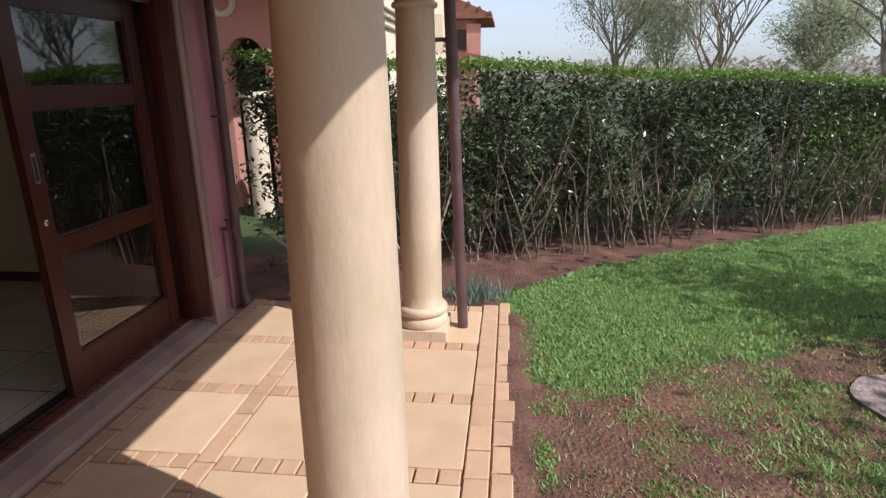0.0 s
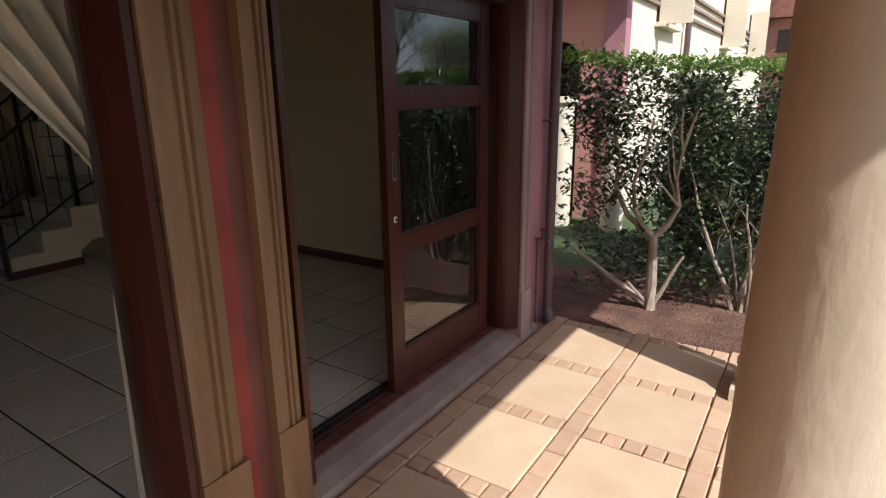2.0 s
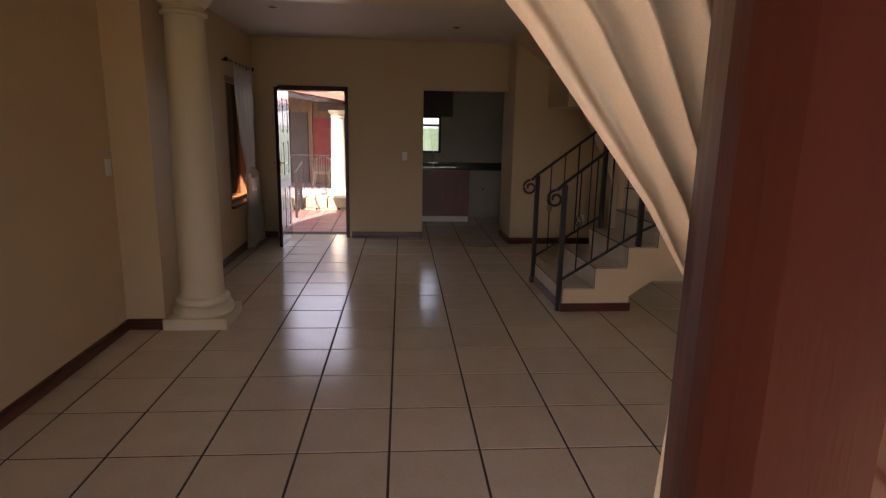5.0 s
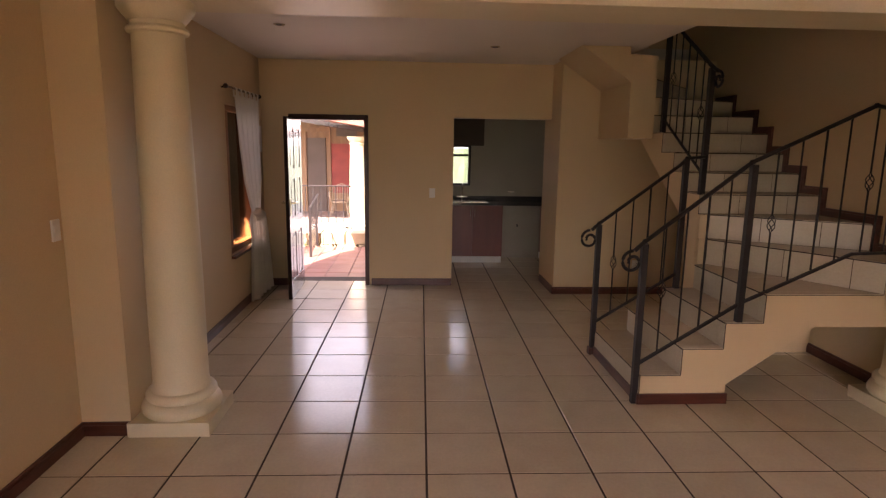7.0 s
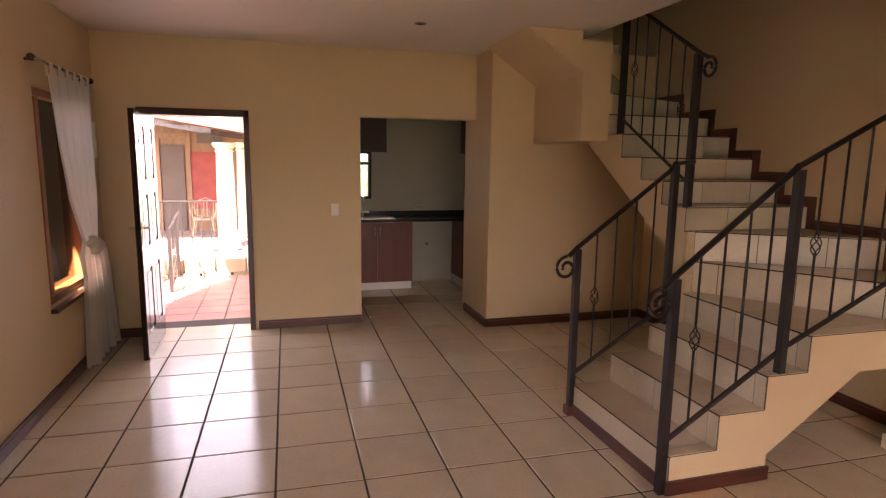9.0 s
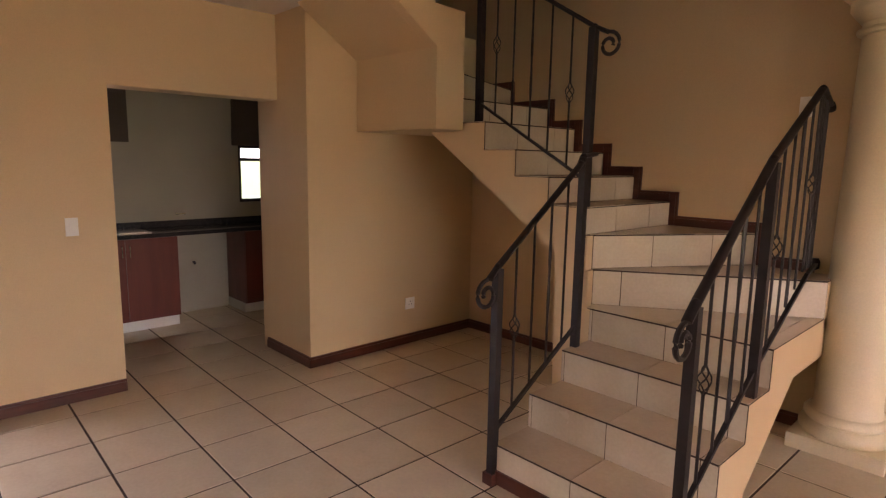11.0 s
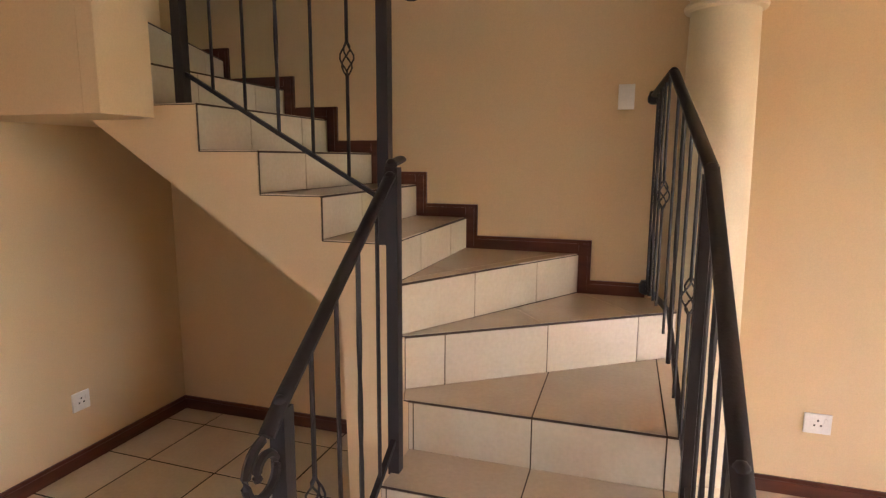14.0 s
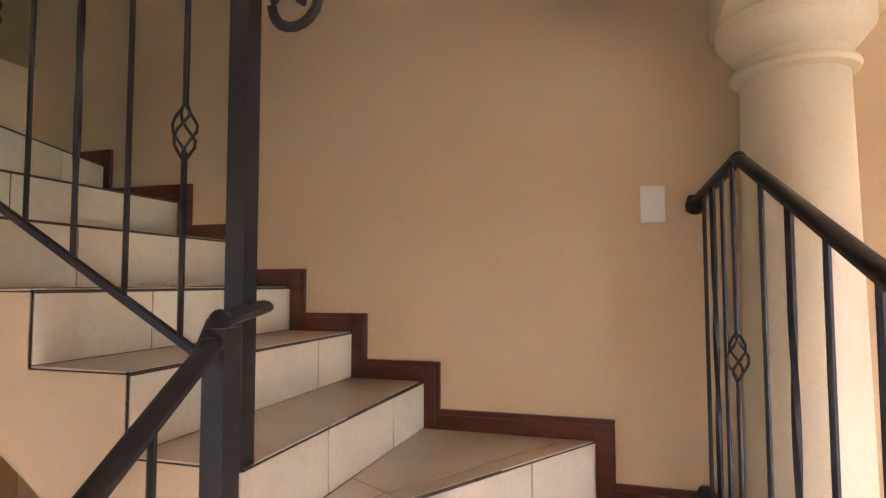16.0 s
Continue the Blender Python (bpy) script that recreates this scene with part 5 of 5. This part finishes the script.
def tree(x, y, h, seed, leaf_mat, n_leaves, label, spread=0.42, leaf=0.13, bare=0.25):
    r = np.random.default_rng(seed)
    t = thing("tree", (x, y, GZ), label, "tree", "garden trees")
    bm = bmesh.new()
    tips = []

    def grow(p, d, l, rad, level):
        pts = wander(p, d, l, 4, 0.10 if level == 0 else 0.18, r)
        tube(bm, pts, rad, 6 if level < 2 else 4, 1.0, rad * 0.55)
        if level >= 1:
            tips.extend(pts[1:] if level > 1 else pts[2:])
        if level < 4:
            for k in range(6 if level == 0 else (4 if level < 3 else 3)):
                q = pts[-1] if k < 2 else pts[r.integers(1, 5)]
                a = r.uniform(0, 6.283)
                e = (Vector(d).normalized() * (0.75 if level else 0.8) + Vector((math.cos(a), math.sin(a), r.uniform(0, 0.5))) * (spread + 0.12 * level)).normalized()
                grow(q, e, l * r.uniform(0.72, 0.98), rad * 0.55, level + 1)
    grow((x, y, GZ), (r.uniform(-0.05, 0.05), r.uniform(-0.05, 0.05), 1), h * 0.20, h * 0.012, 0)
    part("trunk", bm, BARK, t, smooth=True)
    sp = []
    for k in range(n_leaves):
        c = tips[r.integers(0, len(tips))]
        sp.append(c + Vector((r.normal(0, 0.3), r.normal(0, 0.3), r.normal(-0.08, 0.32))) * (h / 8))
    leaf_mesh("crown", sp, leaf_mat, t, r, leaf * 0.6, leaf * 1.3)
    return t


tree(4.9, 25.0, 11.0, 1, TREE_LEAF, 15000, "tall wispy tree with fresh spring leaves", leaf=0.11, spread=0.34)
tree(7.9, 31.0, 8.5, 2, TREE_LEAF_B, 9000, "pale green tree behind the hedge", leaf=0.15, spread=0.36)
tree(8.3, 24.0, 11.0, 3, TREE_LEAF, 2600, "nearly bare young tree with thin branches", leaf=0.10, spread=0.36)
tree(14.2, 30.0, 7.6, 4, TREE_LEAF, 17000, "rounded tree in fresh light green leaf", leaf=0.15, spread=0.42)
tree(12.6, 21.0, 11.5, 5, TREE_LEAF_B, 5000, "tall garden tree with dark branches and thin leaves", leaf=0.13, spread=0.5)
tree(6.6, 2.9, 6.4, 6, TREE_LEAF_B, 8500, "garden tree that shades part of the lawn", leaf=0.14, spread=0.5)
tree(21.0, 13.0, 9.0, 7, TREE_LEAF, 9000, "light green garden tree across the lawn", leaf=0.16)
tree(20.0, 4.0, 9.0, 8, TREE_LEAF, 2500, "half-bare garden tree across the lawn", leaf=0.16)

# low wooded rise in the distance, its haze mixed into the leaf colour
woods = thing("far_woods", (40, 95, GZ), "line of distant brown-green woods, haze put into the pale leaf colour", "woods", kind="stuff")
sp = []
for k in range(15000):
    a = rng.uniform(-0.35, 1.9)
    d = rng.uniform(85, 125)
    h = 3.4 + 1.8 * noise.noise(Vector((a * 26, 0, 0))) + 1.0 * noise.noise(Vector((a * 90, 3, 0)))
    sp.append((d * math.sin(a), d * math.cos(a), GZ + max(0.5, h) * math.sqrt(rng.uniform(0, 1))))
leaf_mesh("leaves", sp, leafy("hazed_far_wood_leaves", (0.30, 0.25, 0.19), (0.44, 0.40, 0.32), 0.8, 0.3), woods, rng, 0.7, 1.6)

# ---- neighbouring row of houses ----
nb = thing("row_house", (-3.5, 8.0, GZ), "cream and salmon plastered row house behind the hedge", "house")
hole = [(-3.02 + 0.27 * math.cos(a), 1.95 + 0.27 * math.sin(a)) for a in [math.pi * k / 12 for k in range(13)]]
bm = bmesh.new()
prism(bm, [(-2.2, GZ), (-2.2, 5.4), (-3.02, 5.4), (-3.02, 2.22)] + [p for p in hole if p[0] > -3.02][::-1][:6] + [(-2.75, GZ)], "y", 8.0, 8.25)
prism(bm, [(-7.0, GZ), (-7.0, 5.4), (-3.02, 5.4), (-3.02, 2.22)] + [p for p in hole if p[0] < -3.02] + [(-3.29, GZ)], "y", 8.0, 8.25)
part("front_wall", bm, PINK_EXT, nb, "salmon pink wall with an arched opening")
part("side_wall", boxes((-2.45, -2.2, 8.25, 26.0, GZ, 6.2)), CREAM_EXT, nb, "sunlit cream side wall")
# The dark colour of this wall supplies the shade inside the arch.
part("recess_wall", boxes((-7.0, -2.46, 9.3, 9.4, GZ, 5.4)), SHADE, nb, "wall inside the arch, coloured dark for shade")
part("corner_pilaster", boxes((-2.42, -2.16, 7.96, 8.20, GZ, 5.4)), PINK, nb, bevel=0.01)
ringm = bmesh.new()
tube(ringm, [(-3.28 + 0.17 * math.cos(a), 7.98, 2.68 + 0.17 * math.sin(a)) for a in [2 * math.pi * k / 24 for k in range(25)]], 0.045, 8)
part("roundel", ringm, CREAM_EXT, nb, "round plaster ornament", smooth=True)
part("balcony_slab", boxes((-3.9, -1.75, 7.2, 8.0, 2.92, 3.06)), CREAM_EXT, nb, bevel=0.01)
for z in (2.75, 2.95, 3.12):
    part("string_course", boxes((-2.2, -2.14, 8.25, 25.9, z, z + 0.05)), STEP_EDGE, nb)
part("waste_pipe", rod([(-2.1, 11.4, GZ), (-2.1, 11.4, 6)], 0.05, 10), PIPE, nb, smooth=True)
for yy in (9.6, 15.6, 20.5):
    w = part("window", boxes((-2.2, -2.15, yy, yy + 1.0, 2.55, 3.65)), SHADE, nb, bevel=0.01)
    part("shutter", boxes((-2.15, -1.7, yy - 0.05, yy, 2.5, 3.7)), CREAM_EXT, w)
    part("sill", boxes((-2.2, -2.05, yy - 0.1, yy + 1.1, 2.47, 2.53)), CREAM_EXT, w)
part("roof", prism(bmesh.new(), [(-1.6, 6.1), (-1.6, 6.25), (-6.0, 8.6), (-10, 6.2)], "y", 8.0, 26.2), ROOF_TILE, nb)
part("column", lathe(bmesh.new(), [(0.14, GZ), (0.14, 1.4), (0.18, 1.45), (0.18, 1.52)], -2.05, 7.5, 20), CREAM_EXT, nb, smooth=True)
part("column", lathe(bmesh.new(), [(0.14, GZ), (0.14, 1.4), (0.18, 1.45), (0.18, 1.52)], -2.75, 7.5, 20), CREAM_EXT, nb, smooth=True)

fh = thing("far_house", (-1.4, 27.5, GZ), "salmon pink house with a clay tile roof and balcony", "house")
part("wall", boxes((-6, -1.0, 27, 31, GZ, 4.1), (-1.35, -0.75, 26.6, 27.0, 2.6, 3.9)), PINK_EXT, fh)
# Shallow dark box on the wall, painted as the shade of an opening.
part("opening", boxes((-1.9, -1.15, 26.94, 27.0, 2.9, 3.7)), SHADE, fh)
part("roof", prism(bmesh.new(), [(-6.4, 4.1), (-6.4, 4.25), (-3.5, 5.7), (-0.25, 4.25), (-0.25, 4.1)], "y", 26.4, 31.4), ROOF_TILE, fh)
part("lower_roof", prism(bmesh.new(), [(-2.2, 2.35), (-2.2, 2.9), (-0.3, 2.5), (-0.3, 2.35)], "y", 26.2, 28.0), ROOF_TILE, fh)
for k in range(14):
    part("roof_rib", rod([(-6.2 + k * 0.45, 26.35, 4.3 + (k * 0.2 if k < 7 else (13 - k) * 0.2)), (-6.2 + k * 0.45, 31.3, 4.3 + (k * 0.2 if k < 7 else (13 - k) * 0.2))], 0.08, 6), ROOF_TILE, fh)

# ---- outside the front door ----
# Unseen eaves, added to block sun at the south window and over the porch.
structure("sun_block_eave", boxes((-8.0, -1.86, -1.70, -1.12, 2.74, 2.86), (-10.5, -9.62, -1.12, 1.7, 2.74, 2.86)), ROOF_TILE, "unseen clay tiled eaves added to block sun at the window and porch", "eave")
structure("porch_bed", boxes((-12.3, -9.56, -1.6, 1.6, -0.30, -0.045)), GROUT, "bed of the tiled porch", "porch")
ledge = thing("stone_ledge", (-12.6, -0.3, -0.2), "low ledge of dressed stone blocks at the porch end", "ledge")
for r in range(2):
    for k in range(6):
        part("stone", boxes((-12.85, -12.35, -1.75 + 0.42 * k + 0.2 * r, -1.36 + 0.42 * k + 0.2 * r, -0.2 + 0.20 * r, -0.01 + 0.20 * r)), STONE, ledge, bevel=0.008)
tagged(structure("porch_paving", boxes((-18.6, -12.86, -4, 2.5, -0.30, -0.115)), WEATHER, "weathered paved court beyond the porch", "paving"), "")
column("porch_column", -15.4, -0.36, -0.2, 1.90, 0.17, CREAM, "white plaster porch column in bright sun", plinth=0.26, group="porch columns")
column("porch_column", -17.2, -0.12, -0.2, 1.95, 0.15, CREAM, "white plaster porch column further back", plinth=0.22, group="porch columns")
pb = thing("neighbour_porch", (-18.5, -1.5, -0.2), "shaded neighbour porch with ochre frames and red panel", "porch")
part("back_wall", boxes((-18.9, -18.6, -4, 0.9, -0.2, 2.7)), OCHRE, pb)
for y in (-2.12, -1.46):
    part("door_frame", boxes((-18.6, -18.52, y, y + 0.1, -0.2, 2.05)), OCHRE, pb, bevel=0.008)
part("lintel", boxes((-18.6, -18.51, -2.12, -1.36, 2.05, 2.17)), OCHRE, pb, bevel=0.008)
part("red_panel", boxes((-18.6, -18.55, -1.35, -0.55, 0.4, 1.75)), REDSTRIP, pb)
part("door", boxes((-18.6, -18.54, -2.0, -1.5, -0.2, 1.9)), SHADE, pb)
part("window", boxes((-18.6, -18.54, -1.2, -0.65, 1.95, 2.3)), SHADE, pb)
part("roof_beam", prism(bmesh.new(), [(-2.6, 2.36), (-2.6, 2.47), (1.2, 1.88), (1.2, 1.78)], "x", -15.6, -15.45), DARK_TIMBER, pb)
part("roof", prism(bmesh.new(), [(-4.0, 2.70), (-4.0, 2.80), (1.4, 1.97), (1.4, 1.87)], "x", -18.8, -14.9), ROOF_TILE, pb)
pr = thing("porch_railing", (-13.6, -1.0, -0.2), "thin black iron porch railing", "railing")
part("top_rail", rod([(-13.9, -2.2, 0.91), (-13.9, -0.35, 0.91)], 0.014, 8), IRON, pr)
part("bottom_rail", rod([(-13.9, -2.2, -0.08), (-13.9, -0.35, -0.08)], 0.012, 8), IRON, pr)
for k in range(13):
    part("bar", rod([(-13.9, -2.15 + 0.15 * k, -0.2), (-13.9, -2.15 + 0.15 * k, 0.91)], 0.008, 6), IRON, pr)
sr = thing("step_railing", (-11.6, -0.7, -0.05), "black iron hand railing beside the porch steps", "railing")
part("handrail", rod([(-11.3, -0.72, 0.75), (-12.6, -0.80, 0.85)], 0.014, 8), IRON, sr)
part("post", boxes((-11.32, -11.28, -0.74, -0.70, -0.05, 0.76)), IRON, sr)
part("post", boxes((-12.32, -12.28, -0.80, -0.76, -0.05, 0.83)), IRON, sr)
for k in range(5):
    part("bar", rod([(-11.48 - 0.16 * k, -0.73 - 0.01 * k, 0.02), (-11.48 - 0.16 * k, -0.73 - 0.01 * k, 0.77 + 0.012 * k)], 0.007, 6), IRON, sr)
CANE = material("grey_cane", (0.40, 0.31, 0.22), 0.6, second=(0.27, 0.19, 0.12), scale=12, fine=140, amount=0.8, bump=0.2)
CX, CY = -17.7, -1.02
ch = thing("garden_chair", (CX, CY, -0.2), "grey cane armchair on the neighbour porch", "chair")
part("seat", lathe(bmesh.new(), [(0.23, 0.22), (0.25, 0.24), (0.23, 0.27), (0.05, 0.265)], CX, CY, 20), CANE, ch)
for dx, dy in ((-0.17, -0.19), (0.17, -0.19), (-0.17, 0.19), (0.17, 0.19)):
    part("leg", rod([(CX + dx * 1.3, CY + dy * 1.3, -0.2), (CX + dx * 0.9, CY + dy * 0.9, 0.25)], 0.016, 6), CANE, ch)
    part("brace", rod([(CX + dx * 1.2, CY + dy * 1.2, -0.08), (CX + dx * 0.2, CY + dy, 0.22)], 0.011, 6), CANE, ch)
part("backrest", rod([(CX - 0.2, CY - 0.23, 0.25), (CX - 0.26, CY - 0.23, 0.6), (CX - 0.27, CY, 0.70), (CX - 0.26, CY + 0.23, 0.6), (CX - 0.2, CY + 0.23, 0.25)], 0.016, 6), CANE, ch)
for k in range(6):
    part("back_slat", rod([(CX - 0.2, CY - 0.17 + 0.068 * k, 0.26), (CX - 0.26, CY - 0.17 + 0.068 * k, 0.64)], 0.009, 6), CANE, ch)
for s in (-1, 1):
    part("arm", rod([(CX - 0.25, CY + 0.23 * s, 0.5), (CX + 0.02, CY + 0.29 * s, 0.48), (CX + 0.2, CY + 0.26 * s, 0.40), (CX + 0.19, CY + 0.2 * s, 0.25)], 0.015, 6), CANE, ch)
bowl = thing("planter_bowl", (-13.3, -0.75, -0.2), "white stone planter bowl in the sun", "planter")
part("bowl", lathe(bmesh.new(), [(0.14, -0.2), (0.16, 0.0), (0.30, 0.10), (0.32, 0.20), (0.28, 0.20), (0.2, 0.12)], -13.3, -0.75, 24), WHITE, bowl, smooth=True)
bush = thing("porch_bush", (-12.2, 0.55, -0.05), "green bush beside the porch", "bush")
leaf_mesh("leaves", [(-12.0 + rng.normal(0, 0.4), 0.85 + rng.normal(0, 0.2), rng.uniform(0.0, 1.25)) for k in range(5000)], LEAF_BRIGHT, bush, rng, 0.05, 0.09)
part("stem", rod([(-12.2, 0.62, -0.1), (-12.2, 0.62, 0.9)], 0.03, 6), STEM, bush)
pb2 = thing("porch_bush", (-11.6, -1.35, -0.05), "green clipped bush beside the porch railing", "bush")
leaf_mesh("leaves", [(-11.4 + rng.normal(0, 0.45), -1.45 + rng.normal(0, 0.18), rng.uniform(0.0, 1.1)) for k in range(2500)], LEAF_BRIGHT, pb2, rng, 0.05, 0.09)
part("stem", rod([(-11.4, -1.45, -0.1), (-11.4, -1.45, 0.9)], 0.03, 6), STEM, pb2)

# ---- laid pieces: paving, sill tiles, porch tiles, floor tiles ----
terrace = bpy.data.objects["terrace_bed"]
PX = [-1.47, -0.86, -0.25, 0.40]
PZ = -0.062
sw, strip = 0.0, 0.105
slab_cache = {}


def lay(name, x, y, w, d, z, parent, mat, h=0.02, edge=0.006, tilt=0.0):
    key = (name, round(w, 3), round(d, 3))
    if key not in slab_cache:
        slab_cache[key] = piece_mesh(name, w, d, h, mat, edge)
    return place_piece(name, slab_cache[key], parent, pose(x, y, z + (random.uniform(-0.0015, 0.0015) if tilt else 0.0), random.uniform(-tilt, tilt), random.uniform(-tilt, tilt), 0))


rowsy = [2.175 + 0.655 * k for k in range(-8, 4)]
for k, yb in enumerate(rowsy):
    for c in range(3):
        x0, x1 = PX[c] + strip + 0.004, PX[c + 1] - 0.004
        # cross course of small bricks
        n = 5
        bw = (x1 - x0) / n
        for j in range(n):
            if yb + strip < 4.26:
                lay("brick", x0 + j * bw + 0.004, yb + 0.004, bw - 0.008, strip - 0.008, PZ, terrace, BRICK, tilt=0.5)
        y1 = min(yb + 0.655, 4.255)
        if y1 - (yb + strip) > 0.1:
            lay("paving_slab", x0, yb + strip + 0.003, x1 - x0, y1 - yb - strip - 0.006, PZ, terrace, SLAB, tilt=0.1)
for x in PX:
    y = -3.1
    wide = strip if x < 0.3 else 0.12
    while y < 4.10:
        l = 0.205
        lay("brick", x + 0.003, y, wide - 0.006, l - 0.007, PZ, terrace, BRICK, tilt=0.4)
        y += l
y = -3.1
while y < 4.2:
    w = 0.075 + 0.03 * noise.noise(Vector((y * 2, 0, 0)))
    if 1.9 < y < 2.9:
        w += 0.03
    lay("edge_brick", 0.525, y, round(max(0.05, w), 2), 0.20, PZ - 0.008, terrace, BRICK, tilt=1.2)
    y += 0.207

for y0, y1 in ((1.80, 3.66), (-0.80, 1.22)):
    y = y0
    while y + 0.1 < y1:
        place_piece("sill_tile", slab_cache.setdefault("sill", piece_mesh("sill_tile", 0.112, 0.145, 0.006, SILL_TILE, 0.003)), sill_tiles, pose(-1.745, y, 0.040))
        y += 0.15

porch = bpy.data.objects["porch_bed"]
for i in range(9):
    for j in range(10):
        lay("porch_tile", -9.57 - 0.30 * (i + 1), -1.55 + 0.31 * j, 0.293, 0.303, -0.03, porch, PATH_TILE, h=0.012, edge=0.004)

TILE_P, SKEW = 0.4445, radians(-1.0)
CU, SU = math.cos(SKEW), math.sin(SKEW)


def grid_at(i, j):
    u, v = TILE_P * i, TILE_P * j
    return -5.535 + u * CU - v * SU, 0.937 + u * SU + v * CU


for i in range(-14, 10):
    for j in range(-6, 9):
        q = [grid_at(i, j), grid_at(i + 1, j), grid_at(i + 1, j + 1), grid_at(i, j + 1)]
        cx, cy = sum(p[0] for p in q) / 4, sum(p[1] for p in q) / 4
        lo_y, hi_y = (-1.08, 4.38) if cx > -5.78 else (-0.92, 4.28)
        if cx < -9.6:
            lo_y = 0.92
        if cx < -8.95 and cy > 2.76 and cx > -9.62:
            continue
        if all(-11.19 < x < -1.81 and lo_y < y < hi_y for x, y in q):
            ob = lay("floor_tile", 0, 0, TILE_P - 0.012, TILE_P - 0.012, 0.0, floor, TILE, h=0.006, edge=0.002)
            ob.matrix_basis = Matrix.Translation((*q[0], 0)) @ Matrix.Rotation(SKEW, 4, "Z") @ Matrix.Translation((0.006, 0.006, 0))
            continue
        q = inset(q, 0.006)
        for p, n in (((-11.19, 0), (1, 0)), ((-1.81, 0), (-1, 0)), ((0, lo_y), (0, 1)), ((0, hi_y), (0, -1))):
            q = clip(q, p, n) if len(q) > 2 else q
        if len(q) > 2 and abs(area(q)) > 0.001:
            part("floor_tile", prism(bmesh.new(), q, "z", -0.006, 0.0), TILE, floor)
